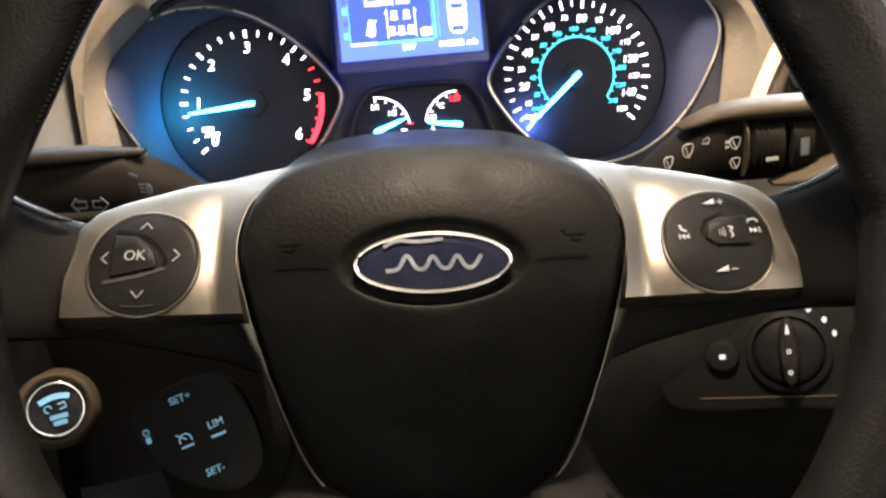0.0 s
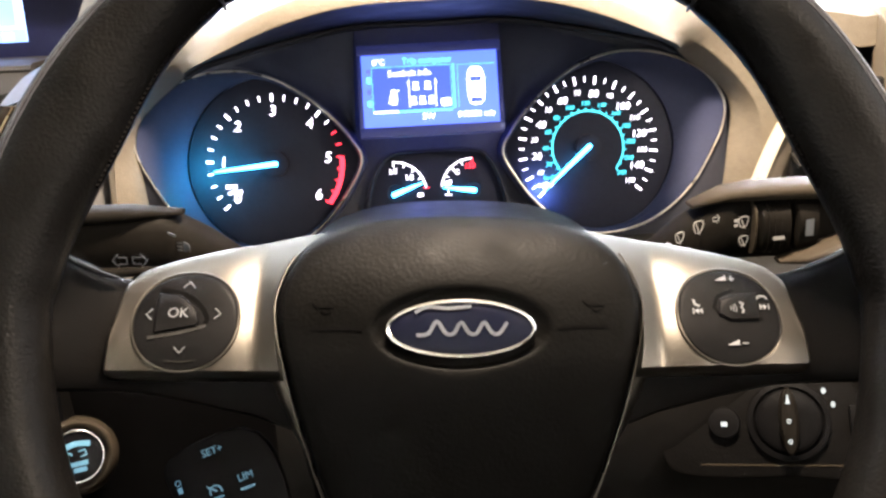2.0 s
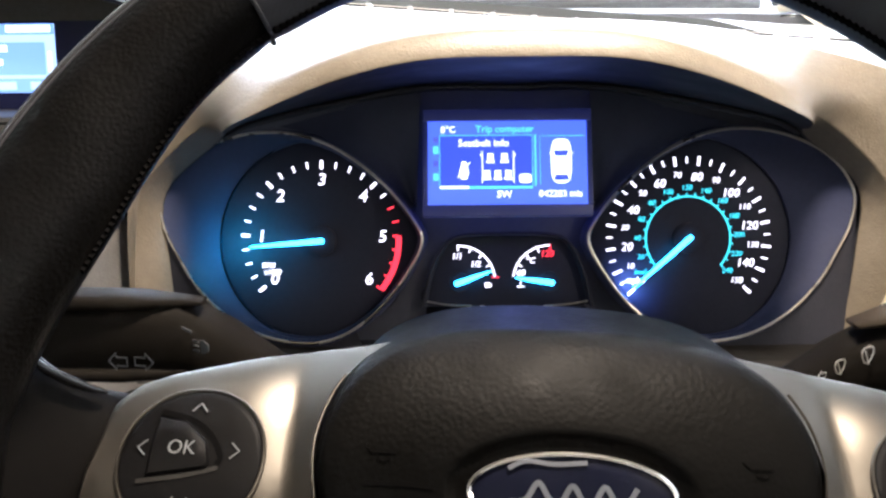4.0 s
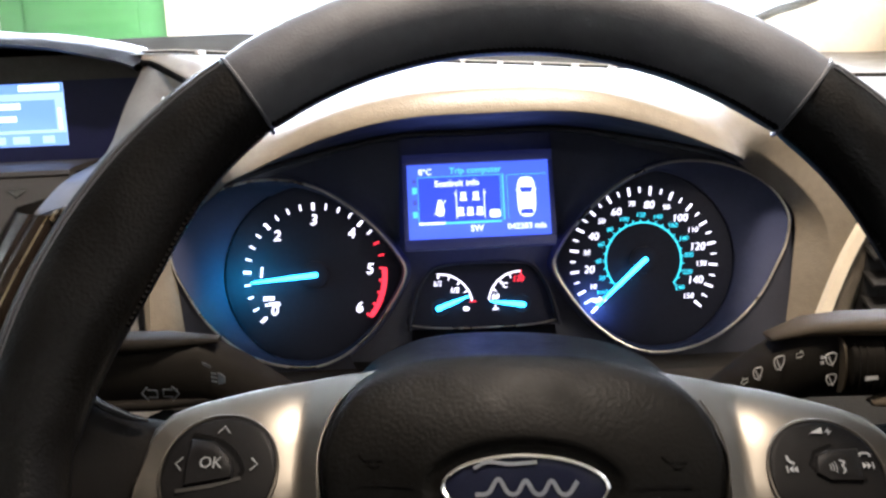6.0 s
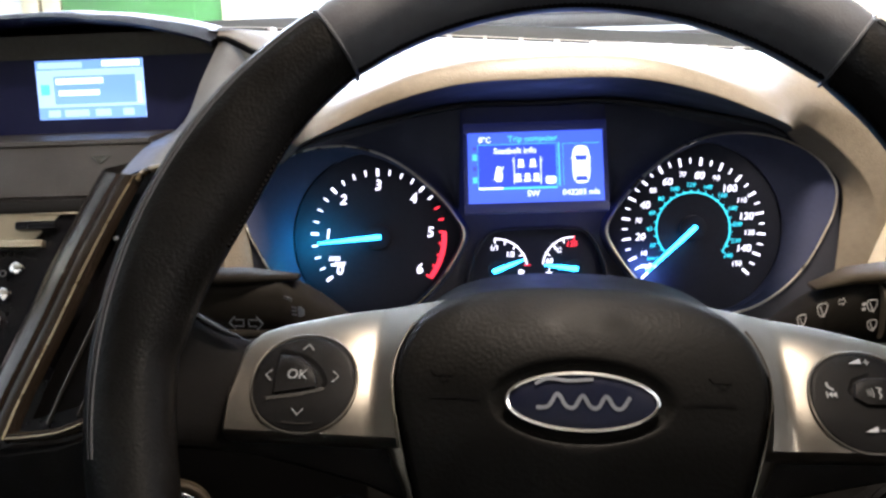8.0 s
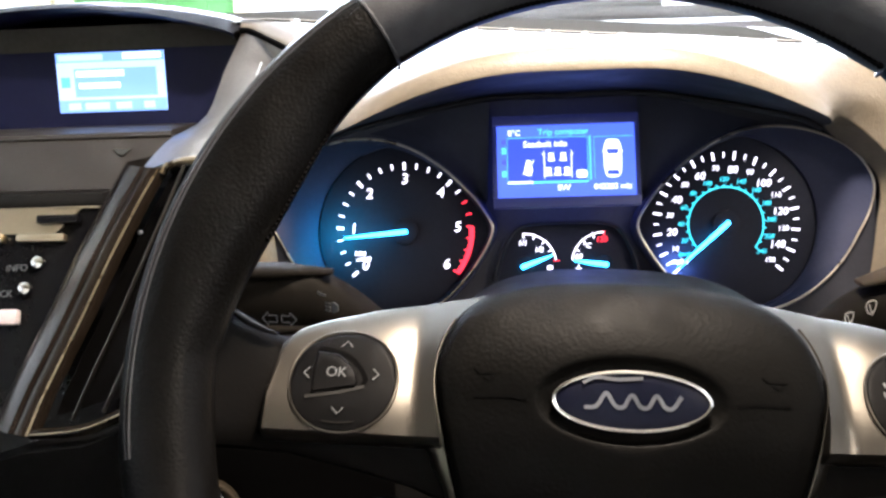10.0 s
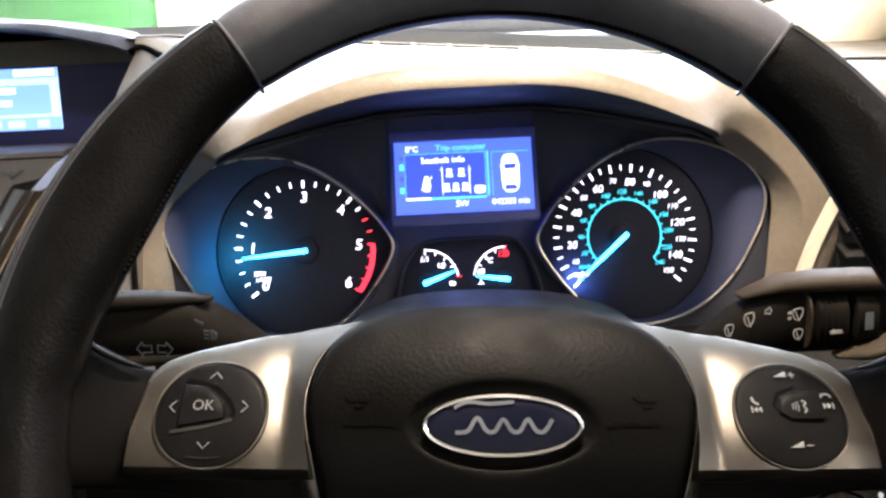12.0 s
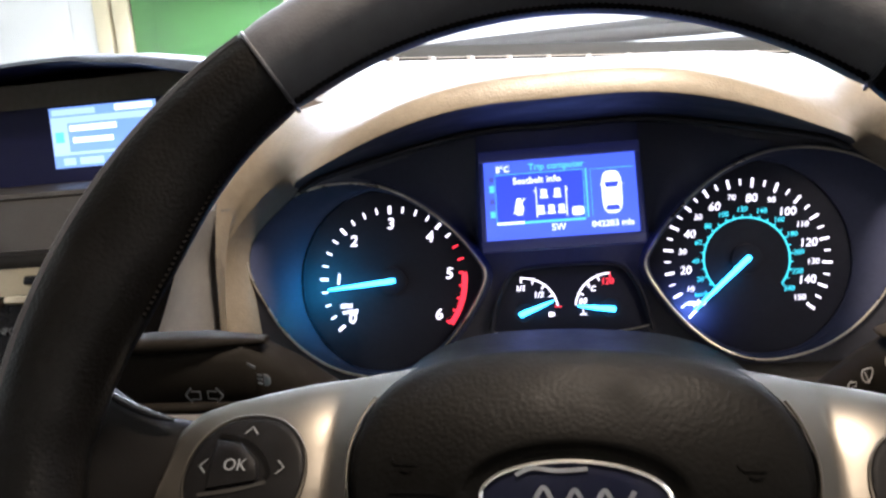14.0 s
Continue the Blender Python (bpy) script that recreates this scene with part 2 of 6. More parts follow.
def tube(path, r, closed=False, sides=10, flat=1.0, bm=None):
    """A round bar along a path; r may be a list."""
    P = [Vector(p) for p in path]
    n = len(P)
    rows = []
    up = Vector((0, 0, 1))
    for i in range(n):
        a, b = (P[(i - 1) % n], P[(i + 1) % n]) if closed else (P[max(i - 1, 0)], P[min(i + 1, n - 1)])
        t = (b - a).normalized()
        s = t.cross(up)
        if s.length < 1e-4:
            s = t.cross(Vector((0, 1, 0)))
        s.normalize()
        u = s.cross(t)
        rad = r[i] if isinstance(r, (list, tuple)) else r
        rows.append([P[i] + rad * (math.cos(k * math.tau / sides) * s + flat * math.sin(k * math.tau / sides) * u) for k in range(sides)])
    return loft(rows, closed=True, caps=not closed, wrap=closed, bm=bm)


def ellipse(cx, cy, rx, ry, n=48, power=2.0):
    out = []
    for k in range(n):
        c, s = math.cos(k * math.tau / n), math.sin(k * math.tau / n)
        e = 2.0 / power
        out.append(Vector((cx + rx * math.copysign(abs(c) ** e, c), cy + ry * math.copysign(abs(s) ** e, s), 0)))
    return out


def centre(pts):
    return sum((Vector(p) for p in pts), Vector()) / len(pts)


def plate(outline, z0, z1, edge=0.0006, lean=None, bm=None):
    """A flat piece over an outline in x, y with a bevelled rim; lean(x, y) lifts it."""
    O = [Vector((p[0], p[1], 0)) for p in outline]
    n = len(O)
    c = centre(O)
    area = sum(O[i].x * O[(i + 1) % n].y - O[(i + 1) % n].x * O[i].y for i in range(n))
    sign = 1 if area > 0 else -1

    def inset(d):
        out = []
        for i in range(n):
            t = (O[(i + 1) % n] - O[i - 1])
            if t.length < 1e-9:
                t = Vector((1, 0, 0))
            t.normalize()
            out.append(O[i] + sign * d * Vector((-t.y, t.x, 0)))
        return out
    lift = lean or (lambda x, y: 0.0)
    rings = [[Vector((p.x, p.y, z0 + lift(p.x, p.y))) for p in O], [Vector((p.x, p.y, z1 - edge + lift(p.x, p.y))) for p in O],
             [Vector((p.x, p.y, z1 - 0.3 * edge + lift(p.x, p.y))) for p in inset(0.3 * edge)],
             [Vector((p.x, p.y, z1 + lift(p.x, p.y))) for p in inset(edge)]]
    return loft(rings, closed=True, caps=True, bm=bm)


def dome(outline, levels, lean=None, bm=None, cap=True):
    """Rings of the outline shrunk about its centre; levels: (scale, height)."""
    O = [Vector((p[0], p[1], 0)) for p in outline]
    c = centre(O)
    lift = lean or (lambda x, y: 0.0)
    rings = []
    for s, h in levels:
        row = []
        for p in O:
            q = c + s * (p - c)
            row.append(Vector((q.x, q.y, h + lift(q.x, q.y))))
        rings.append(row)
    bm = loft(rings, closed=True, bm=bm)
    if cap:
        bm.verts.ensure_lookup_table()
        bm.faces.new(bm.verts[-len(O):])
    return bm


def box(x0, x1, y0, y1, z0, z1, bevel=0.0, seg=2, bm=None):
    own = bmesh.new()
    bmesh.ops.create_cube(own, size=1.0, matrix=Matrix.Translation(((x0 + x1) / 2, (y0 + y1) / 2, (z0 + z1) / 2)) @ Matrix.Diagonal((x1 - x0, y1 - y0, z1 - z0, 1)))
    if bevel:
        bmesh.ops.bevel(own, geom=own.edges[:], offset=bevel, segments=seg, affect="EDGES", profile=0.5)
    if bm is None:
        return own
    me = bpy.data.meshes.new("tmp")
    own.to_mesh(me)
    own.free()
    bm.from_mesh(me)
    bpy.data.meshes.remove(me)
    return bm


def text_bm(body, size, depth=0.0001, shear=0.0, bold=0.0, spacing=1.0, align="CENTER"):
    """Letters as a mesh, in the x, y plane, centred on the origin."""
    cu = bpy.data.curves.new("letters", "FONT")
    cu.body, cu.size, cu.extrude, cu.shear, cu.offset, cu.space_character = body, size, depth, shear, bold, spacing
    cu.align_x, cu.align_y, cu.resolution_u = align, "CENTER", 3
    ob = new("letters", cu)
    dg = bpy.context.evaluated_depsgraph_get()
    me = bpy.data.meshes.new_from_object(ob.evaluated_get(dg))
    bm = bmesh.new()
    bm.from_mesh(me)
    bpy.data.objects.remove(ob)
    bpy.data.curves.remove(cu)
    bpy.data.meshes.remove(me)
    return bm


def put(bm, m):
    bmesh.ops.transform(bm, matrix=m, verts=bm.verts)
    return bm


def join(a, b):
    me = bpy.data.meshes.new("tmp")
    b.to_mesh(me)
    b.free()
    a.from_mesh(me)
    bpy.data.meshes.remove(me)
    return a


def stroke(pts, w, z=0.0, h=0.0002, bm=None):
    """A drawn line of width w."""
    P = [Vector((p[0], p[1], 0)) for p in pts]
    L, R = [], []
    for i in range(len(P)):
        t = (P[min(i + 1, len(P) - 1)] - P[max(i - 1, 0)]).normalized()
        s = Vector((-t.y, t.x, 0)) * w / 2
        L.append(P[i] + s)
        R.append(P[i] - s)
    rows = []
    for zz in (z, z + h):
        rows.append([Vector((p.x, p.y, zz)) for p in L + R[::-1]])
    bm = bm or bmesh.new()
    lo = [bm.verts.new(p) for p in rows[0]]
    hi = [bm.verts.new(p) for p in rows[1]]
    n, k = len(P), 2 * len(P)
    for i in range(n - 1):
        bm.faces.new((hi[i], hi[i + 1], hi[k - 2 - i], hi[k - 1 - i]))
    for i in range(k):
        bm.faces.new((lo[i], lo[(i + 1) % k], hi[(i + 1) % k], hi[i]))
    return bm


def rect(x0, x1, y0, y1, z=0.0, h=0.0002, bm=None):
    return box(x0, x1, y0, y1, z, z + h, bm=bm)


# ---------------------------------------------------------------- garage round the car
def slab(name, x0, x1, y0, y1, z0, z1, material, label, category="", kind="structure", bevel=0.0):
    return finish(name, box(x0, x1, y0, y1, z0, z1, bevel), material, label=label, category=category, kind=kind, smooth=0 if not bevel else 40)


WALL_Y = 3.9
slab("ground", -4.2, 3.4, -4.6, WALL_Y + 0.2, -0.12, 0.0, CONCRETE, "grey concrete garage floor", "floor")
slab("wall_north", -4.0, 3.2, WALL_Y, WALL_Y + 0.15, 0, 2.8, WALLPAINT, "white painted garage wall", "wall")
slab("wall_south", -4.0, 3.2, -4.55, -4.4, 0, 2.8, CONCRETE, "grey blockwork garage wall behind the car", "wall")
slab("wall_west", -4.15, -4.0, -4.4, WALL_Y, 0, 2.8, WALLPAINT, "white painted garage side wall", "wall")
slab("wall_east", 3.2, 3.35, -4.4, WALL_Y, 0, 2.8, WALLPAINT, "white painted garage side wall", "wall")
slab("ceiling", -4.15, 3.35, -4.55, WALL_Y + 0.15, 2.8, 2.9, WALLPAINT, "white garage ceiling", "ceiling")


def wall_door(name, x0, x1, material, label, handle_x):
    d = thing(name, label, "door", Matrix.Translation((0, WALL_Y, 0)), kind="structure")
    part("leaf", box(x0, x1, -0.045, -0.004, 0.02, 2.02, 0.004), material, d)
    for a, b in ((x0 + 0.12, x1 - 0.12),):
        for z0, z1 in ((0.2, 0.85), (1.0, 1.85)):
            part("panel", box(a, b, -0.055, -0.046, z0, z1, 0.006), material, d)
    for a, b in ((x0 - 0.085, x0 - 0.006), (x1 + 0.006, x1 + 0.085)):
        part("frame", box(a, b, -0.07, -0.002, 0.0, 2.11, 0.008), CREAM, d, "cream painted timber frame")
    part("frame", box(x0 - 0.006, x1 + 0.006, -0.07, -0.002, 2.03, 2.11, 0.008), CREAM, d)
    if handle_x is None:
        return d
    h = part("door_handle", tube([(handle_x, -0.055, 1.36), (handle_x, -0.10, 1.36), (handle_x - 0.02, -0.11, 1.36), (handle_x - 0.13, -0.11, 1.36)], 0.011), CHROME, d, "worn brass lever handle")
    part("backplate", box(handle_x - 0.022, handle_x + 0.022, -0.056, -0.046, 1.25, 1.42, 0.003), CHROME, h)
    return d


wall_door("door_1", -2.03, -1.27, GREEN, "green painted door in a cream timber frame", None)
wall_door("door_2", -2.98, -2.22, WALLPAINT, "white painted door in a cream timber frame", -2.28)


def ceiling_light(x, y, length, turn, z=2.72):
    t = thing("ceiling_light", "long white fluorescent batten hung below the ceiling, added out of view", "light", pose(x, y, z, 0, 0, turn), group="ceiling lights")
    part("batten", box(-length / 2, length / 2, -0.05, 0.05, 0.02, 0.08, 0.006), WALLPAINT, t)
    part("tube", tube([(-length / 2 + 0.03, 0, 0), (length / 2 - 0.03, 0, 0)], 0.014), LAMP_GLOW, t)
    for a in (-0.4, 0.4):
        part("hanger", tube([(a * length, 0, 0.08), (a * length, 0, 2.8 - z)], 0.004, sides=6), BLACK, t)
    return t


LENS_GLOW = glow("lamp_lens", (1.0, 0.8, 0.55), 8)
LAMP_GLOW = glow("lamp_tube", (1.0, 0.95, 0.85), 12)
ceiling_light(0.1, 3.47, 2.4, 0, 2.3)
ceiling_light(0.1, -1.9, 1.5, 0)
# Batten added where the unseen east fill stands.
ceiling_light(1.9, -1.5, 1.5, 90)

# ---------------------------------------------------------------- dashboard
# lip of the instrument hood, right half: x, y, z
LIP = [(0.0, 0.188, 1.0655), (0.05, 0.188, 1.0640), (0.095, 0.193, 1.0535), (0.14, 0.205, 1.0355), (0.158, 0.238, 1.0275), (0.173, 0.287, 1.0190), (0.2075, 0.2875, 0.9880), (0.2075, 0.283, 0.950), (0.200, 0.276, 0.895)]


def both(half):
    return [Vector((-p[0], p[1], p[2])) for p in half[:0:-1]] + [Vector(p) for p in half]


lip = spline(both(LIP), 81, closed=False)
FACET = [(0.0, 0.195, 1.0775), (0.055, 0.195, 1.0760), (0.103, 0.199, 1.0615), (0.146, 0.216, 1.0415), (0.160, 0.244, 1.0335), (0.182, 0.274, 1.0275), (0.2265, 0.269, 0.985), (0.2245, 0.268, 0.940), (0.2215, 0.262, 0.885)]
facet = spline(both(FACET), 81, closed=False)


def relax(line, times):
    """Rounds the bends of a line, its ends held."""
    for _ in range(times):
        line = [line[0]] + [(a + 2 * b + c) / 4 for a, b, c in zip(line, line[1:], line[2:])] + [line[-1]]
    return line


facet = relax(facet, 8)
SHOULDER = [(0.0, 0.30, 1.087), (0.06, 0.30, 1.0865), (0.115, 0.30, 1.082), (0.160, 0.301, 1.074), (0.185, 0.288, 1.066), (0.222, 0.274, 1.053), (0.262, 0.259, 1.028), (0.288, 0.252, 0.975), (0.300, 0.250, 0.88)]
shoulder = spline([Vector((-0.20 + (p.x + 0.20) * 0.22, p.y, p.z)) if p.x < -0.20 else p for p in both(SHOULDER)], 81, closed=False)
INNER = [(0.0, 0.292, 1.050), (0.05, 0.292, 1.050), (0.10, 0.291, 1.042), (0.15, 0.288, 1.031), (0.166, 0.290, 1.0245), (0.174, 0.2935, 1.0195), (0.2085, 0.2905, 0.988), (0.2085, 0.288, 0.950), (0.201, 0.280, 0.895)]
inner = spline(both(INNER), 81, closed=False)
mid1 = relax([(a + b) / 2 + Vector((0, 0, 0.004)) for a, b in zip(facet, shoulder)], 40)
mid0 = [a + (b - a) * 0.5 + Vector((0, 0, 0.0012)) for a, b in zip(facet, mid1)]
lip_in = [p + (q - p) * 0.06 + Vector((0, 0.002, -0.0008)) for p, q in zip(lip, inner)]
lip_out = [p + (q - p) * 0.12 + Vector((0, -0.001, 0)) for p, q in zip(lip, facet)]
facet_in = [p + (q - p) * 0.93 + Vector((0, -0.0004, 0)) for p, q in zip(lip, facet)]
facet_out = [p + (q - p) * 0.05 + Vector((0, 0, 0.0007)) for p, q in zip(facet, mid0)]

dash = thing("dashboard", "dark grey grained plastic dashboard with an instrument hood", "dashboard", kind="structure")
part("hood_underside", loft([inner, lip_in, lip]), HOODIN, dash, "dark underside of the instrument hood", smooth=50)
brow = inner[16:65]
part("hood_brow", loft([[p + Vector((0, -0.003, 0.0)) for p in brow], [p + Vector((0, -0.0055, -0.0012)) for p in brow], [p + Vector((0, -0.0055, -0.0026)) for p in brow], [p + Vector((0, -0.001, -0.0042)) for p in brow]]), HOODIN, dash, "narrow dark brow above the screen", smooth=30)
part("instrument_hood", loft([lip, lip_out, facet_in, facet, facet_out, mid0, mid1, shoulder]), DASH, dash, "grained plastic hood over the instruments", smooth=50)

# broad top of the dashboard up to the windscreen
XS = [-0.254, -0.245, -0.235, -0.225, -0.214, -0.205, -0.15, -0.08, 0.0, 0.08, 0.15, 0.22, 0.29, 0.36, 0.42, 0.46]


def crest(x):
    """Height of the dashboard's crest, which climbs towards the middle of the car."""
    return 1.093 - 0.08 * min(max(x, -0.24), 0.30) - 0.03 * max(0.0, x - 0.30)


CREST_Y = 0.405


def rise_start(x):
    if x < -0.204:
        y0 = 0.356 + 0.044 * min(1.0, (-0.204 - x) / 0.044)
        return y0, crest(x) - 0.004 - 0.35 * (0.400 - y0)
    if x > 0.25:
        return 0.266, 1.034 + 0.010 * min(1.0, (x - 0.25) / 0.08)
    table = [(abs(p[0]), p[1], p[2]) for p in SHOULDER[:7]]
    for a, b in zip(table, table[1:]):
        if abs(x) <= b[0]:
            f = (abs(x) - a[0]) / (b[0] - a[0])
            return a[1] + (b[1] - a[1]) * f, a[2] + (b[2] - a[2]) * f - 0.0005
    return table[-1][1], table[-1][2]


rows = []
for k in range(11):
    f = k / 10
    row = []
    for x in XS:
        y0, z0 = rise_start(x)
        row.append(Vector((x, y0 + (CREST_Y - y0) * f, z0 + (crest(x) - z0) * (1 - (1 - f) ** 1.7))))
    rows.append(row)
part("top_pad", shell(rows, (0, 0, -0.02)), DASH, dash, "soft grained dashboard top washed by the garage light", smooth=60)
SHELF_ROWS = ((CREST_Y + 0.0228, 0.0030), (0.45, 0.0045), (0.52, 0.010), (0.60, 0.019), (0.67, 0.026), (0.70, 0.024), (0.715, 0.010))
# Shelf end takes the paler dash plastic for the strong light there.
for xs, m, label in (([-1.14, -0.8, -0.5, -0.36] + XS[:-4], SHELF, "matt grained shelf under the windscreen"), (XS[-5:], DASH, "end of the windscreen shelf, its strong light put into a paler plastic")):
    part("windscreen_shelf", shell([[Vector((x, y, crest(x) + dz)) for x in xs] for y, dz in SHELF_ROWS], (0, 0, -0.02)), m, dash, label)

# front of the dashboard, falling to the knees
rows = []
for y, z in ((0.212, 1.045), (0.196, 1.03), (0.19, 0.99), (0.20, 0.93), (0.19, 0.86), (0.185, 0.80), (0.20, 0.72), (0.26, 0.62), (0.34, 0.55)):
    rows.append([Vector((x, y + 0.055, z - 0.02 * max(0, abs(x) - 0.3))) for x in (0.300, 0.33, 0.40, 0.44, 0.46)])
part("front_panel", shell(rows, (0, 0.02, 0)), DASH, dash)
rows = []
for y, z in ((0.276, 0.895), (0.24, 0.882), (0.215, 0.86), (0.205, 0.82), (0.205, 0.76), (0.23, 0.68), (0.30, 0.58), (0.36, 0.50)):
    rows.append([Vector((x, y, z)) for x in (-0.205, -0.15, -0.08, 0, 0.08, 0.15, 0.2, 0.292)])
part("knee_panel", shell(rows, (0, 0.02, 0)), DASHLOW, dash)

# long defroster slot: a dark channel crossed by slim webs
vent = thing("defroster_vent", "narrow slotted defroster vent along the dashboard top", "vent")
CHX = [-0.262 + 0.0265 * i for i in range(25)]
part("slot", loft([[Vector((x, CREST_Y + dy, crest(x) + dz)) for x in CHX] for dy, dz in ((0.0002, 0.0), (0.001, -0.006), (0.021, -0.006), (0.0214, 0.0030))]), BLACK, vent, "dark channel")
part("lip", loft([[Vector((x, CREST_Y + dy, crest(x) + dz)) for x in CHX] for dy, dz in ((-0.0040, 0.0001), (-0.0030, 0.0005), (-0.0006, 0.0005), (0.0001, -0.0006))]), DASH, vent)
part("lip", loft([[Vector((x, CREST_Y + dy, crest(x) + dz)) for x in CHX] for dy, dz in ((0.0210, 0.0030), (0.0214, 0.0038), (0.0228, 0.0038), (0.0240, 0.0010))]), PALEGREY, vent, "pale rear edge")
for i in range(17):
    x = -0.212 + i * 0.0295
    part("web", put(box(-0.0016, 0.0016, 0.0, 0.021, -0.005, 0.0035, 0.0005), Matrix.Translation((x, CREST_Y, crest(x)))), PALEGREY, vent)

# ---------------------------------------------------------------- cabin shell
finish("windscreen_base", box(-1.1, 0.44, 0.72, 0.80, 1.075, 1.112, 0.01), HAZED, label="cowl at the foot of the windscreen, greyed for the glass haze", category="seal", kind="structure")
rows = [[Vector((x, 0.82 + 0.9 * s, 1.09 - 0.10 * s * s - 0.08 * (x + 0.33) ** 2)) for x in (-1.1, -0.75, -0.37, 0, 0.2, 0.44)] for s in (0, 0.25, 0.5, 0.75, 1.0)]
finish("bonnet", shell(rows, (0, 0, -0.03)), CARPAINT, label="pale silver painted car bonnet", category="bonnet", kind="structure")
rows = [[Vector((x, y, z + 0.00)) for x in (-1.24, -0.8, -0.4, 0.0, 0.3, 0.54)] for y, z in ((0.04, 1.49), (-0.12, 1.55), (-0.5, 1.62), (-1.2, 1.62), (-1.75, 1.56), (-2.2, 1.40))]
finish("roof", shell(rows, (0, 0, 0.04)), HEADLINER, label="pale grey fabric roof lining", category="roof", kind="structure")
for side, x in (("east", 0.46), ("west", -1.16)):
    s = 1 if x > 0 else -1
    d = thing("car_door_" + side, "dark grey car door with a window opening", "car door", kind="structure")
    part("panel", box(min(x, x + 0.07 * s), max(x, x + 0.07 * s), -0.95, 0.70, 0.332, 1.0, 0.004), DASHLOW, d)
    part("rear_post", box(min(x, x + 0.05 * s), max(x, x + 0.05 * s), -1.05, -0.9, 0.35, 1.62, 0.01), PILLAR, d)
    part("rear_panel", box(min(x, x + 0.07 * s), max(x, x + 0.07 * s), -2.0, -1.06, 0.35, 1.05, 0.01), DASHLOW, d)
finish("car_floor", box(-1.23, 0.53, -2.0, 0.75, 0.28, 0.338), CARPET, label="dark carpeted car floor", category="floor", kind="structure", smooth=0)
finish("firewall", box(-1.23, 0.53, 0.70, 0.72, 0.33, 1.04), CARPET, label="dark carpeted bulkhead under the dashboard", category="bulkhead", kind="structure", smooth=0)
# Unseen wall added to block garage light and bounce the lamp's.
finish("rear_wall", box(-1.24, 0.54, -0.98, -0.93, 0.33, 1.60), REARWALL, label="plain brownish wall closing the cabin, unseen, blocking and bouncing light", category="wall", kind="structure", smooth=0)


def pillar(name, a, b, w, label):
    A, B = Vector(a), Vector(b)
    rows = []
    for k in range(9):
        f = k / 8
        p = A.lerp(B, f)
        ring = []
        for j in range(12):
            c, s = math.cos(j * math.tau / 12), math.sin(j * math.tau / 12)
            ring.append(p + Vector((w * (1 - 0.15 * f) * c, 0.03 * s, 0.035 * s)))
        rows.append(ring)
    return finish(name, loft(rows, closed=True, caps=True), PILLAR, label=label, category="pillar", kind="structure", smooth=60)


EDGE = [(0.31, 0.745, 1.120), (0.335, 0.728, 1.128), (0.353, 0.712, 1.136), (0.373, 0.702, 1.141), (0.401, 0.679, 1.153), (0.419, 0.657, 1.165), (0.44, 0.60, 1.195), (0.455, 0.50, 1.25), (0.465, 0.30, 1.355), (0.47, 0.05, 1.487)]
RIGHT = [(0.41, 0.72, 0.98), (0.425, 0.71, 1.00), (0.442, 0.70, 1.024), (0.460, 0.70, 1.045), (0.482, 0.70, 1.073), (0.508, 0.69, 1.10), (0.545, 0.64, 1.15), (0.56, 0.52, 1.22), (0.56, 0.30, 1.34), (0.55, 0.05, 1.47)]
edge, right = spline(EDGE, 30, False), spline(RIGHT, 30, False)
pe = thing("pillar_east", "pale beige windscreen pillar with a black glass seal", "pillar", kind="structure")
rows = [edge, [p.lerp(q, 0.05) + Vector((-0.002, -0.03, 0.003)) for p, q in zip(edge, right)], [p.lerp(q, 0.2) + Vector((0, -0.055, 0.004)) for p, q in zip(edge, right)], [p.lerp(q, 0.45) + Vector((0, -0.07, 0.002)) for p, q in zip(edge, right)], [p.lerp(q, 0.75) + Vector((0, -0.055, 0)) for p, q in zip(edge, right)], [p.lerp(q, 0.95) + Vector((0, -0.02, 0)) for p, q in zip(edge, right)], right, [q + Vector((0.004, 0.05, -0.004)) for q in right], [p + Vector((0.01, 0.03, 0)) for p in edge]]
part("trim", loft(rows), PILLAR, pe, smooth=70)
part("seal", tube([p + Vector((-0.003, 0.0, 0.003)) for p in edge], 0.0050, sides=8), RUBBER, pe, "black rubber glass seal")
finish("mirror_sail", loft([[Vector((0.500, 0.74, z)), Vector((0.505, 0.60, z)), Vector((0.505, 0.46, z)), Vector((0.530, 0.46, z)), Vector((0.530, 0.74, z))] for z in (0.98, 1.05, 1.12)], closed=True, caps=True), DASHLOW, label="dark corner panel of the car door window", category="door panel", kind="structure")
pillar("pillar_west", (-1.12, 0.66, 1.03), (-1.08, 0.02, 1.52), 0.06, "beige trimmed windscreen pillar")
rows = [[Vector((x, 0.785 - 0.74 * f - 0.10 * ((x + 0.33) / 0.8) ** 2 * (1 - f), 1.105 + 0.385 * f + 0.02 * math.sin(math.pi * f))) for x in (-1.10, -0.9, -0.7, -0.5, -0.33, -0.1, 0.1, 0.3, 0.44)] for f in (0, 0.15, 0.3, 0.5, 0.7, 0.85, 1.0)]
screen = finish("windscreen", shell(rows, (0, 0.002, 0.004)), GLASS, label="sloping clear glass windscreen", category="windscreen", kind="structure")
screen.visible_shadow = False
wip = thing("windscreen_wiper", "wiper blade lying on the windscreen, greyed for the glass haze", "wiper")
part("arm", tube(spline([(-0.52, 0.80, 1.125), (-0.2, 0.79, 1.135), (0.15, 0.78, 1.14)], 12, False), 0.006), HAZED, wip)
part("blade", tube(spline([(-0.62, 0.775, 1.125), (-0.2, 0.765, 1.13), (0.3, 0.765, 1.125)], 14, False), 0.005, flat=1.6), HAZED, wip)
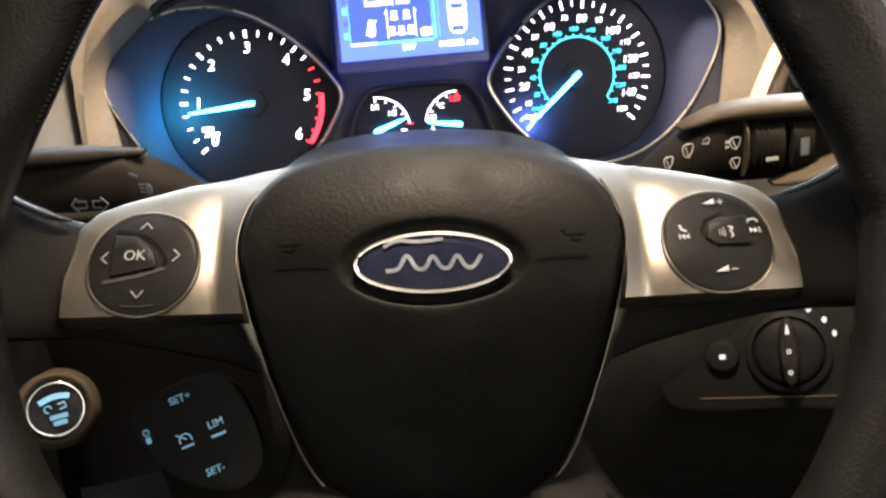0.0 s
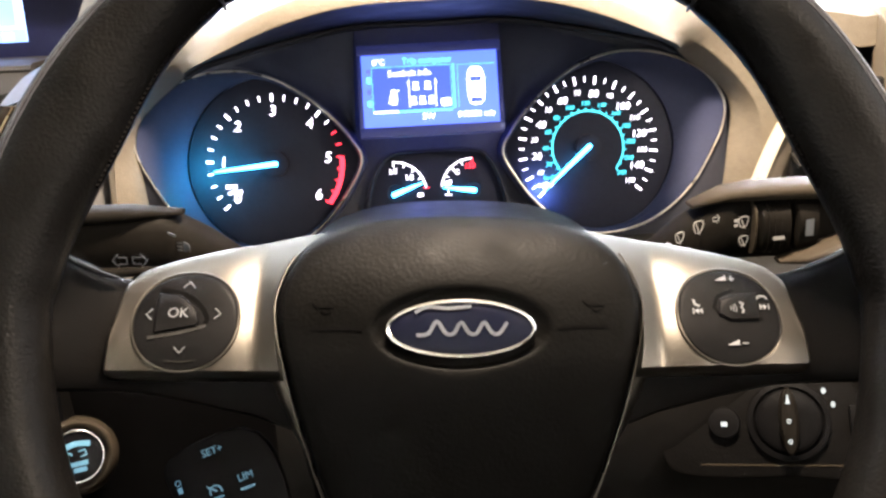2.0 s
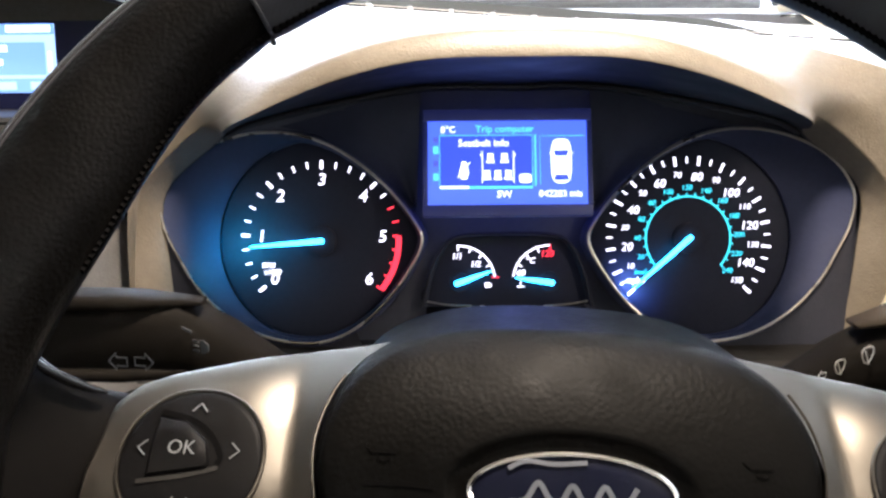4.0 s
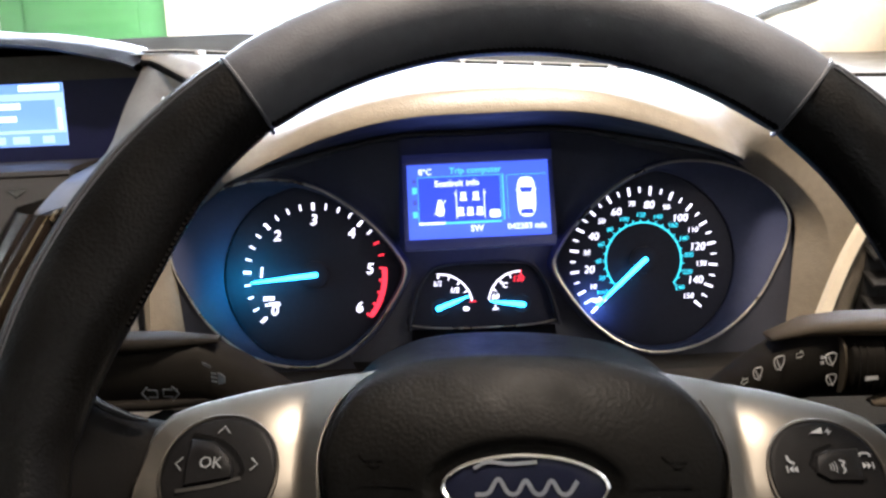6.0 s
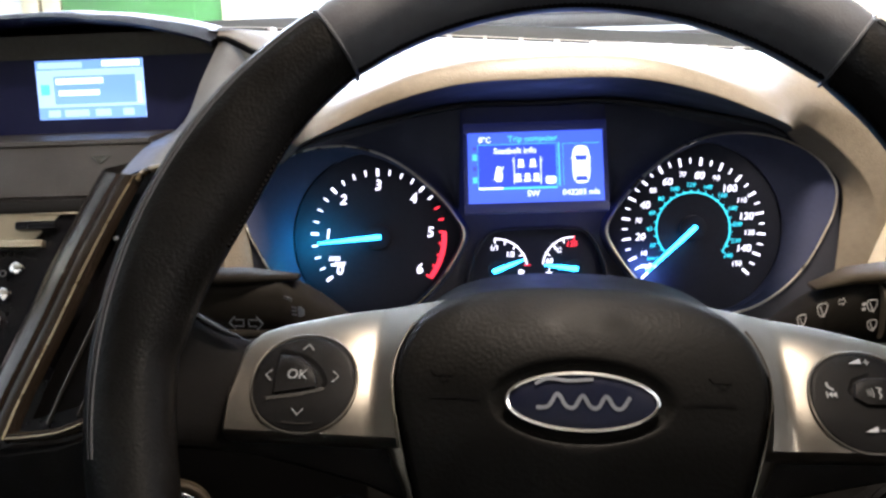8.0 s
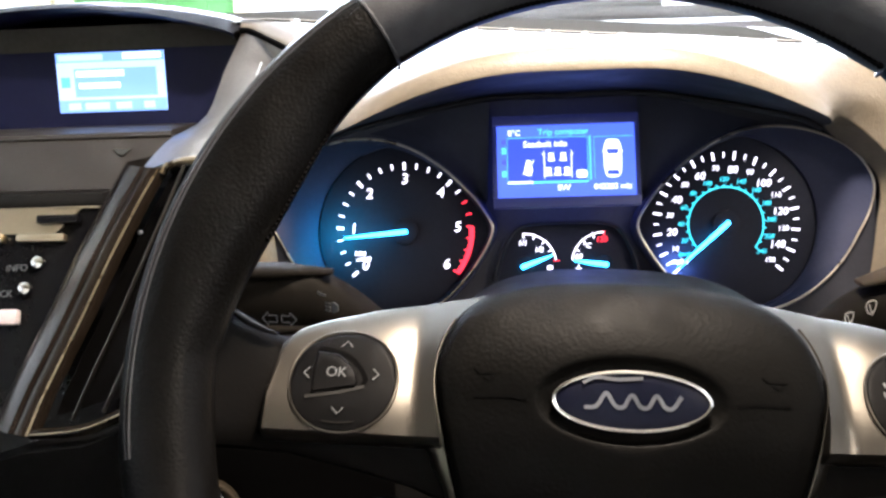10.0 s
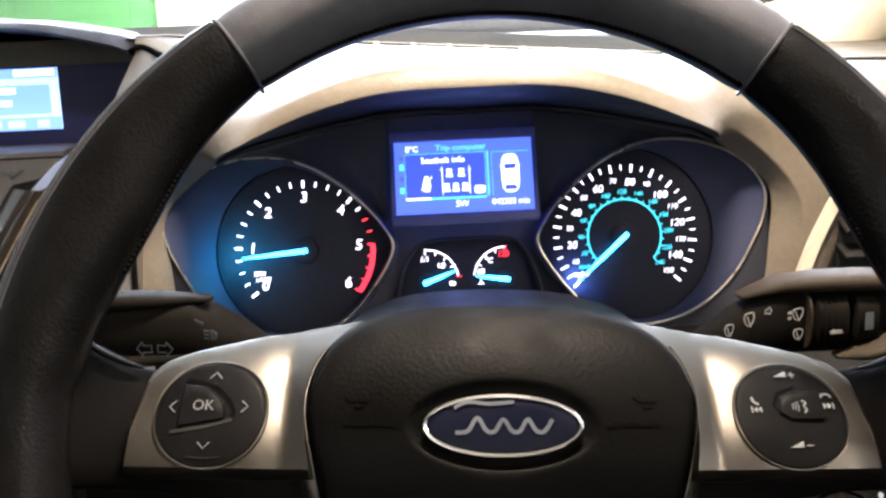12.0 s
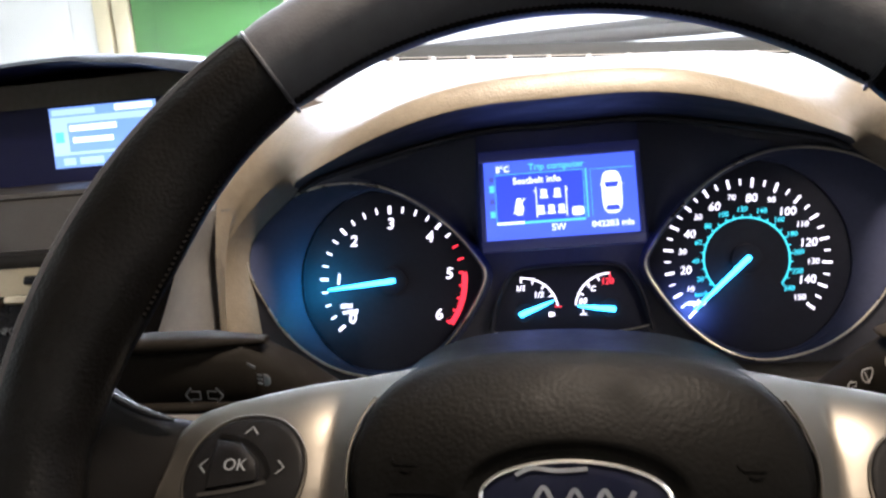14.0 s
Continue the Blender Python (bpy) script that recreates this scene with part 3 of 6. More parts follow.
con = thing("roof_console", "pale grey roof console with a lit reading lamp", "roof console", Matrix.Translation((0.07, 0.01, 1.473)))
part("housing", box(-0.11, 0.11, -0.09, 0.04, 0.006, 0.05, 0.012), HEADLINER, con)
part("lens", box(-0.055, 0.055, -0.025, 0.025, 0.0, 0.008, 0.002), LENS_GLOW, con, "warm lit lamp lens")


# ---------------------------------------------------------------- steering wheel
WHEEL = axes((0.0002, -0.027, 0.956), (0.99868, -0.00577, -0.05109), (0.04892, 0.41296, 0.90970), (0.01585, -0.91100, 0.41270))
wheel = thing("steering_wheel", "black leather steering wheel with satin silver spokes", "steering wheel", WHEEL)
RIM_R = 0.168


def rim_point(deg):
    return Vector((math.cos(radians(deg)), math.sin(radians(deg)), 0))


def thumb(deg):
    """Swelling of the grip towards the hub beside the side spokes."""
    a = (deg - 4 + 180) % 360 - 180
    b = (176 - deg + 180) % 360 - 180
    a = a if abs(a) < abs(b) else b
    if a > 0:
        return 0.0082 * math.exp(-((a - 21) / 17) ** 2)
    return 0.0010 * math.exp(-((a + 12) / 9) ** 2)


def rim_arc(a0, a1, n, ends=True):
    """A stretch of the leather rim between two angles; thumb rests swell beside the spokes."""
    rows = []
    for i in range(n):
        f = i / (n - 1)
        deg = a0 + (a1 - a0) * f
        e = rim_point(deg)
        rin, rout, ax = 0.0152 + thumb(deg), 0.0165, 0.0170
        edge = min(f, 1 - f) * (n - 1)
        shrink = (0.955 if edge < 0.5 else 0.99 if edge < 1.5 else 1.0) if ends else 1.0
        row = []
        for k in range(22):
            c, s = math.cos(k * math.tau / 22), math.sin(k * math.tau / 22)
            rad = (rout if c > 0 else rin) * c * shrink
            row.append(e * (RIM_R + rad) + Vector((0, 0, ax * s * shrink)))
        rows.append(row)
    return loft(rows, closed=True, caps=True)


# Rim top is paler than the grips: glare painted onto the same leather.
part("rim_top", rim_arc(53.3, 126.7, 40), LEATHERTOP, wheel, "smooth black leather top of the rim, paled for windscreen glare", smooth=50)
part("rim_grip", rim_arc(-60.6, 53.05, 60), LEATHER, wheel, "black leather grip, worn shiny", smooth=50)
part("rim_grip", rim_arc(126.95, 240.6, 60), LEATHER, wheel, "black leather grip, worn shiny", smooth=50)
part("rim_core", loft([[rim_point(d * 5) * (RIM_R + 0.0150 * math.cos(k * math.tau / 12)) + Vector((0, 0, 0.0155 * math.sin(k * math.tau / 12))) for k in range(12)] for d in range(72)], closed=True, wrap=True), BLACK, wheel)
part("rim_bottom", rim_arc(241.1, 298.9, 34), LEATHER, wheel, smooth=50)


def stitches(a0, a1, step, name):
    bm = bmesh.new()
    d = a0
    while d < a1:
        e, g = rim_point(d), rim_point(d + step * 0.55)
        for z in (0.0012,):
            box(-0.0005, 0.0005, -0.0005, 0.0005, -0.0005, 0.0005, bm=bm)
            bm.verts.ensure_lookup_table()
            vs = bm.verts[-8:]
            m = axes(e * (RIM_R - 0.0150 - thumb(d)) + Vector((0, 0, z)), e, Vector((-e.y, e.x, 0)), Vector((0, 0, 1))) @ Matrix.Rotation(0.5 if z > 0 else -0.5, 4, "X") @ Matrix.Diagonal((1.9, 2.4, 1.7, 1))
            bmesh.ops.transform(bm, matrix=m, verts=vs)
        d += step
    return part(name, bm, STITCH, wheel, "row of dark cross stitches", smooth=0)


stitches(54, 126, 0.8, "stitching")
stitches(20, 52.5, 0.8, "stitching")
stitches(127.5, 160, 0.8, "stitching")

# raised seams where the grips meet the top, and the long seam down each grip
# Seams take the paler leather, drawing the light they catch.
for deg in (53.17, 126.83):
    e = rim_point(deg)
    part("grip_seam", tube([e * (RIM_R + (0.0158 if math.cos(a) > 0 else 0.955 * (0.0165 + thumb(deg))) * math.cos(a)) + Vector((0, 0, 0.0163 * math.sin(a))) for a in [k * math.tau / 28 for k in range(28)]], 0.0007, closed=True, sides=6), LEATHERTOP, wheel, "raised leather seam across the rim, its highlight in a paler tone")
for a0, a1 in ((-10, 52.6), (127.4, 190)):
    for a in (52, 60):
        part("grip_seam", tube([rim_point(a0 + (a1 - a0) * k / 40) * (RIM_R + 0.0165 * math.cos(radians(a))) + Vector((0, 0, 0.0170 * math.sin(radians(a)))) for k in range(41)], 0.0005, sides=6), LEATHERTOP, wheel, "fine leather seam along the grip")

# airbag cover
PAD = [(0.0, 0.046), (0.030, 0.0445), (0.050, 0.0395), (0.063, 0.031), (0.0705, 0.018), (0.0730, 0.003), (0.0695, -0.017), (0.0622, -0.046), (0.0516, -0.077), (0.0395, -0.0925), (0.022, -0.1000), (0.0, -0.1022)]
pad_line = [p for p in spline([(x, y, 0) for x, y in PAD] + [(-x, y, 0) for x, y in PAD[-2:0:-1]], 120)]


def pad_n(x, y):
    """Height of the cover's face: domed, and rolling back at its upper end."""
    roll = max(0.0, y + 0.004)
    low = max(0.0, -0.014 - y)
    return -0.0165 - 0.9 * x * x - 8.5 * roll * roll - 0.3 * low * low - 0.33 * low * low / (low + 0.012)


BX, BY, BRX, BRY = 0.0, -0.0032, 0.0292, 0.0112     # badge
pad_levels = [(1.0, -0.022), (1.0, -0.0055), (0.992, -0.0028), (0.975, -0.0011), (0.95, -0.0003)]
cp = centre(pad_line)
rings = []
for far, up in ((1.0, 0.017), (0.5, 0.011)):
    row = []
    for p in pad_line:
        k = min(1.0, max(0.0, (p.y - 0.012) / 0.022))
        k = k * k * (3 - 2 * k)
        n0 = pad_n(p.x, p.y) - 0.022
        row.append(Vector((p.x * (1 - 0.05 * k * far), p.y + up * k, n0 + (-0.108 - n0) * k * far if far > 0.6 else n0 + (-0.068 - n0) * k + 0.008 * (1 - k))))
    rings.append(row)
for s, h in pad_levels[1:]:
    rings.append([Vector((q.x, q.y, pad_n(q.x, q.y) + h)) for q in (cp + s * (p - cp) for p in pad_line)])
recess = [Vector((BX + (BRX + 0.0062) * math.cos(a), BY + (BRY + 0.0052) * math.sin(a), 0)) for a in [math.atan2((p - Vector((BX, BY, 0))).y / BRY, (p - Vector((BX, BY, 0))).x / BRX) for p in pad_line]]
outer = [cp + 0.95 * (p - cp) for p in pad_line]
for f in (0.15, 0.35, 0.55, 0.72, 0.86, 0.95):
    rings.append([Vector((q.x, q.y, pad_n(q.x, q.y))) for q in (a.lerp(b, f) for a, b in zip(outer, recess))])
for k, h in ((1.0, -0.0003), (0.97, -0.0011), (0.90, -0.0024), (0.86, -0.0028), (0.3, -0.0030)):
    rings.append([Vector((BX + k * (p.x - BX), BY + k * (p.y - BY), pad_n(BX + k * (p.x - BX), BY + k * (p.y - BY)) + h)) for p in recess])
bm = loft(rings, closed=True)
bm.verts.ensure_lookup_table()
bm.faces.new(bm.verts[-120:])
cover = part("airbag_cover", bm, PADMAT, wheel, "domed dark grey grained airbag cover", smooth=85)
# horn marks and grooves
for s in (-1, 1):
    g = stroke([(s * 0.0385, -0.0035), (s * 0.0445, -0.0028), (s * 0.0585, -0.0028)], 0.0011, 0, 0.0003)
    for v in g.verts:
        v.co.z += pad_n(v.co.x, v.co.y) + 0.0001
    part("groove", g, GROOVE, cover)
    g = stroke([(s * 0.0535 - 0.005, 0.0075), (s * 0.0535 - 0.003, 0.0056), (s * 0.0535 + 0.004, 0.0056)], 0.0005, 0, 0.0003)
    stroke([(s * 0.0535 - 0.0015, 0.0040), (s * 0.0535 + 0.0005, 0.0033), (s * 0.0535 + 0.0025, 0.0040)], 0.0005, 0, 0.0003, bm=g)
    for v in g.verts:
        v.co.z += pad_n(v.co.x, v.co.y) + 0.0001
    part("horn_mark", g, GROOVE, cover)
# thin bright line round the cover
line = [Vector((p.x * 1.016, p.y * 1.012, pad_n(p.x, p.y) - 0.0038)) for p in pad_line]
keep = [p for p in line]
k0 = max(range(len(keep)), key=lambda i: (keep[i].y < 0.030) and not (keep[i - 1].y < 0.030))
arc = [keep[(k0 + i) % len(keep)] for i in range(len(keep)) if keep[(k0 + i) % len(keep)].y < 0.030]
part("trim_line", tube(arc, 0.00055, sides=8), SILVER, wheel, "thin satin silver line round the airbag cover")
# badge: chrome rim, blue plate, a plain flourish in silver
bz = pad_n(BX, BY) - 0.0015
ring = [Vector((BX + (BRX - 0.0005) * math.cos(a), BY + (BRY - 0.0005) * math.sin(a), bz + 0.0014)) for a in [k * math.tau / 72 for k in range(72)]]
badge = part("badge", dome(ellipse(BX, BY, BRX, BRY, 64), [(1.0, bz - 0.006), (1.0, bz + 0.0008), (0.96, bz + 0.0012), (0.6, bz + 0.0017), (0.2, bz + 0.0019)]), BADGE, wheel, "dark blue oval badge")
part("badge_rim", tube(ring, 0.00085, closed=True, sides=8), CHROME, badge, "chrome oval rim")
fl = bmesh.new()
stroke(spline([(-0.0180, 0.0030, 0), (-0.0130, 0.0052, 0), (-0.0050, 0.0046, 0), (0.0040, 0.0054, 0)], 24, False), 0.0013, bz + 0.0019, 0.0003, bm=fl)
stroke(spline([(-0.0175, -0.0058, 0), (-0.0130, -0.0052, 0), (-0.0095, -0.0005, 0), (-0.0062, -0.0050, 0), (-0.0030, -0.0052, 0), (0.0000, -0.0010, 0), (0.0030, -0.0050, 0), (0.0060, -0.0052, 0), (0.0090, -0.0010, 0), (0.0120, -0.0050, 0), (0.0150, -0.0052, 0), (0.0180, -0.0010, 0)], 70, False), 0.0015, bz + 0.0019, 0.0003, bm=fl)
part("badge_flourish", fl, BADGEFILM, badge, "silver flourish on the badge")


# silver spokes
def spoke_n(x, y):
    d = max(0.0, 0.099 - max(abs(x), 0.0815))
    return -0.0275 - 0.46 * (y - 0.004) - 8.0 * d * d + 0.42 * max(0.0, 0.0815 - abs(x)) - 13.0 * max(0.0, y - 0.012) ** 2 - 10.0 * max(0.0, -0.004 - y) ** 2


for s in (-1, 1):
    # face as a sheet: for each x a column from the lower to the upper edge
    up = [(0.0660, 0.0395), (0.0705, 0.0390), (0.0745, 0.0380), (0.079, 0.0370), (0.085, 0.0355), (0.091, 0.0338), (0.097, 0.0322), (0.109, 0.0285), (0.121, 0.0250), (0.130, 0.0212), (0.1355, 0.0152), (0.1372, 0.010), (0.1382, -0.0020)]
    UX = [p[0] for p in up]

    def edge_x(y):
        """Side of the airbag cover at a height."""
        return min((abs(p.y - y), abs(p.x)) for p in pad_line if abs(p.x) > 0.03)[1] + 0.0014

    cols = []
    for i in range(27):
        f = i / 26
        col = []
        for k in range(19):
            if k < 5:
                drop, dy = ((0.016, 0.0045), (0.011, 0.0042), (0.0065, 0.0035), (0.0030, 0.0022), (0.0008, 0.0008))[k]
                v = 0.0
            else:
                drop, dy, v = 0.0, 0.0, (k - 5) / 13
            # the sheet's own grid: f runs from the cover to the outer end, v from the lower to the upper edge
            xo = 0.0720 + 0.0662 * f
            j = min(max(sum(1 for u in UX if u <= xo) - 1, 0), len(up) - 2)
            g = min(max((xo - up[j][0]) / (up[j + 1][0] - up[j][0]), 0.0), 1.0)
            yt = up[j][1] + (up[j + 1][1] - up[j][1]) * g
            yb = -0.0190 + 0.001 * f
            y = yb + (yt - yb) * v
            x = xo + (edge_x(y) - 0.0720) * (1 - f) ** 2
            col.append(Vector((s * x, y - dy, spoke_n(x, y) - drop)))
        top = col[-1]
        col.append(top + Vector((0, 0.0010, -0.0016)))
        col.append(top + Vector((0, 0.0018, -0.010)))
        cols.append(col)
    cols.insert(0, [p + Vector((-s * 0.0006, 0, -0.0060)) for p in cols[0]])
    cols.append([p + Vector((s * 0.0012, 0, -0.0018)) for p in cols[-1]])
    cols.append([p + Vector((s * 0.0006, 0, -0.012)) for p in cols[-1]])
    sp = part("spoke_bezel", loft(cols), SILVER, wheel, "satin silver spoke bezel", smooth=50)
    # slim tail of the bezel running down beside the cover
    tail = []
    for k in range(14):
        f = k / 13
        y = -0.010 - 0.052 * f
        xe = min((abs(p.y - y), abs(p.x)) for p in pad_line)[1] + 0.0012
        w = 0.0110 * (1 - f) ** 1.3 + 0.0004
        nn = pad_n(xe, y) - 0.0050
        tail.append([Vector((s * xe, y, nn - 0.006)), Vector((s * xe, y, nn)), Vector((s * (xe + 0.35 * w), y, nn - 0.0003)), Vector((s * (xe + 0.8 * w), y, nn - 0.0022)), Vector((s * (xe + w), y, nn - 0.010))])
    part("bezel_tail", loft(tail), SILVER, sp, "satin silver tail beside the cover", smooth=50)
    # dark carrier behind and below the bezel, out to the rim
    rows = []
    for x, y0, y1, n0 in ((0.060, -0.048, 0.036, -0.036), (0.085, -0.0385, 0.034, -0.036), (0.11, -0.0325, 0.0270, -0.036), (0.1325, -0.0275, 0.0190, -0.031), (0.143, -0.0265, 0.0205, -0.022), (0.152, -0.026, 0.0250, -0.012), (0.160, -0.026, 0.0320, -0.004)):
        ring = []
        for k in range(16):
            c, q = math.cos(k * math.tau / 16), math.sin(k * math.tau / 16)
            yy = (y0 + y1) / 2 + (y1 - y0) / 2 * math.copysign(abs(q) ** 0.6, q)
            top = n0 - (0.46 * max(0.0, yy - 0.004) if x < 0.14 else 0) - 0.004
            ring.append(Vector((s * x, yy, top - 0.011 + 0.011 * math.copysign(abs(c) ** 0.6, c))))
        rows.append(ring)
    part("spoke_body", loft(rows, closed=True, caps=True), SPOKEBODY, wheel, "black moulded spoke")
    path = spline([(s * x, y, n) for x, y, n in ((0.1375, 0.0190, -0.0300), (0.1430, 0.0205, -0.0235), (0.1500, 0.0242, -0.0150), (0.1555, 0.0290, -0.0085))], 14, False)
    part("spoke_edge", tube(path, [0.0006 + 0.0010 * math.sin(math.pi * k / 13) for k in range(14)], sides=10), GLOSSTIP, wheel, "gloss black edge where the spoke meets the rim", smooth=70)
    # round key pad
    cx, cy = s * 0.1092, 0.0012

    def pod_lean(x, y):
        return spoke_n(max(abs(x), 0.094), y)
    P = ellipse(cx, cy, 0.0206, 0.0196, 56, 2.1)
    podp = part("key_pad", dome(P, [(1.0, -0.004), (1.0, 0.0002), (0.975, 0.0009), (0.90, 0.0012), (0.5, 0.0016), (0.1, 0.0017)], pod_lean), BUTTON, wheel, "round black key pad")
    rim_line = [Vector((p.x, p.y, pod_lean(p.x, p.y) + 0.0004)) for p in ellipse(cx, cy, 0.0210, 0.0200, 64, 2.1)]
    part("key_pad_rim", tube(rim_line, 0.0006, closed=True, sides=6), SILVER, podp, "thin polished rim")

    def on_pod(bm, x, y, lift=0.0019):
        for v in bm.verts:
            v.co.x += x
            v.co.y += y
            v.co.z += pod_lean(v.co.x, v.co.y) + lift
        return bm
    if s < 0:
        key = part("ok_key", on_pod(dome([(-0.0100, 0.0085), (-0.0015, 0.0078), (0.0055, 0.0020), (0.0072, -0.0035), (0.0066, -0.0048), (-0.010, -0.0078), (-0.0105, 0.0)], [(1.0, -0.001), (1.0, 0.0006), (0.93, 0.0013), (0.5, 0.0016)]), -0.1105, 0.0040), BUTTON, podp, "raised centre key")
        part("lettering", on_pod(text_bm("OK", 0.0056, 0.0001), -0.1118, 0.0042, 0.0037), ICON, key, "white OK letters")
        for pts, x, y in (([(0.0012, 0.0022), (-0.0012, 0), (0.0012, -0.0022)], -0.1236, 0.0038), ([(-0.0012, 0.0022), (0.0012, 0), (-0.0012, -0.0022)], -0.0966, 0.0039), ([(-0.0022, -0.0012), (0, 0.0012), (0.0022, -0.0012)], -0.1092, 0.0160), ([(-0.0022, 0.0012), (0, -0.0012), (0.0022, 0.0012)], -0.1098, -0.0105)):
            part("arrow", on_pod(stroke(pts, 0.00045), x, y), ICON, podp)
        # Dark stroke draws the groove's shade; the paler ones below draw its lit edge.
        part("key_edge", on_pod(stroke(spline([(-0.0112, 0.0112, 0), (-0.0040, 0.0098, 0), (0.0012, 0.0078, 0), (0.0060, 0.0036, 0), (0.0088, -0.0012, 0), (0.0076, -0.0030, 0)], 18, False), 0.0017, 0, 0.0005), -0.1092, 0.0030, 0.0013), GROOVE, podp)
        part("key_edge", on_pod(stroke([(-0.0125, -0.0016), (0.0, 0.0004), (0.0098, 0.0030)], 0.0013, 0, 0.0006), -0.1105, -0.0040, 0.0014), BLACK, podp)
        part("key_edge", on_pod(stroke([(-0.006, 0.0), (0.0, -0.0006), (0.006, 0.0)], 0.0005, 0, 0.0003), -0.1095, -0.0145, 0.0014), BLACK, podp)
    else:
        key = part("voice_key", on_pod(dome([(-0.0066, 0.0045), (-0.002, 0.0066), (0.0090, 0.0072), (0.0080, -0.0040), (-0.0040, -0.0040), (-0.0080, -0.0015)], [(1.0, -0.001), (1.0, 0.0006), (0.93, 0.0012), (0.5, 0.0015)]), 0.1125, 0.0035), BUTTON, podp, "raised centre key")
        g = bmesh.new()
        for k in range(3):
            stroke([(-0.0026 + 0.0010 * k, -0.0010 - 0.0004 * k), (-0.0022 + 0.0010 * k, 0.0), (-0.0026 + 0.0010 * k, 0.0010 + 0.0004 * k)], 0.0003, bm=g)
        stroke(spline([(0.0012, 0.0022, 0), (0.0030, 0.0016, 0), (0.0018, 0.0004, 0), (0.0026, -0.0010, 0), (0.0016, -0.0022, 0)], 14, False), 0.0006, bm=g)
        part("voice_mark", on_pod(g, 0.112, 0.0043, 0.0036), ICON, key)
        for y, plus in ((0.0168, True), (-0.0100, False)):
            g = plate([(-0.0042, -0.0008), (0.0008, 0.0015), (0.0008, -0.0008)], 0, 0.0002, 0.0001)
            stroke([(0.0018, 0.0), (0.0042, 0.0)], 0.0005, bm=g)
            if plus:
                stroke([(0.0030, -0.0012), (0.0030, 0.0012)], 0.0005, bm=g)
            part("volume_mark", on_pod(g, 0.1100, y), ICON, podp)
        for x, y, flip in ((0.0968, 0.0040, 1), (0.1236, 0.0056, -1)):
            g = bmesh.new()
            if flip > 0:
                stroke(spline([(-0.0014, 0.0040, 0), (-0.0010, 0.0022, 0), (0.0008, 0.0012, 0)], 8, False), 0.0009, bm=g)
            else:
                stroke(spline([(-0.0018, 0.0022, 0), (-0.0014, 0.0034, 0), (0.0014, 0.0034, 0), (0.0018, 0.0022, 0)], 10, False), 0.0008, bm=g)
            for k in (0, 1):
                plate([(-0.0016 * flip + flip * 0.0016 * k, -0.0008), (flip * 0.0016 * k, 0.0004), (flip * 0.0016 * k, -0.0020)], 0, 0.0002, 0.0001, bm=g)
            stroke([(-0.0021 * flip, 0.0004), (-0.0021 * flip, -0.0020)], 0.0005, bm=g)
            part("call_mark", on_pod(g, x, y), ICON, podp)
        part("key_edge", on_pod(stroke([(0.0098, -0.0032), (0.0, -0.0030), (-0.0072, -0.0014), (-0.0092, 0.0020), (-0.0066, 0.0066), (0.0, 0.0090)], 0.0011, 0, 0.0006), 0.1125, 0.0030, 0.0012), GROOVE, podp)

# lower spokes, their leather collars at the rim, and hub body
def limb(rows, s):
    out = []
    for y, x0, x1, n0, th in rows:
        ring = []
        for k in range(20):
            c, e = math.cos(k * math.tau / 20), math.sin(k * math.tau / 20)
            ring.append(Vector((s * ((x0 + x1) / 2 + (x1 - x0) / 2 * math.copysign(abs(c) ** 0.5, c)), y, n0 + th * math.copysign(abs(e) ** 0.6, e))))
        out.append(ring)
    return loft(out, closed=True, caps=True)


def limb_rows(pts, n):
    out = []
    A = spline([(p[0], p[1], p[2]) for p in pts], n, False)
    B = spline([(p[3], p[4], 0) for p in pts], n, False)
    return [(a.x, a.y, a.z, b.x, b.y) for a, b in zip(A, B)]


UPPER = [(-0.036, 0.040, 0.0690, -0.050, 0.010), (-0.0586, 0.036, 0.0640, -0.055, 0.010), (-0.072, 0.034, 0.0605, -0.057, 0.010), (-0.0823, 0.032, 0.0631, -0.056, 0.010), (-0.088, 0.031, 0.0654, -0.054, 0.010), (-0.0983, 0.034, 0.0721, -0.048, 0.010), (-0.1110, 0.045, 0.0825, -0.034, 0.0105), (-0.1195, 0.050, 0.0745, -0.028, 0.0105), (-0.1290, 0.053, 0.0665, -0.022, 0.0105), (-0.137, 0.055, 0.060, -0.016, 0.0105)]
COLLAR = [(-0.1115, 0.0795, 0.0825, -0.033, 0.0110), (-0.1150, 0.0755, 0.0880, -0.0295, 0.0125), (-0.1195, 0.0705, 0.0975, -0.025, 0.0135), (-0.1225, 0.0690, 0.1090, -0.021, 0.0140), (-0.1285, 0.064, 0.1180, -0.016, 0.0145), (-0.138, 0.058, 0.1130, -0.008, 0.0150), (-0.150, 0.055, 0.100, -0.002, 0.0150)]
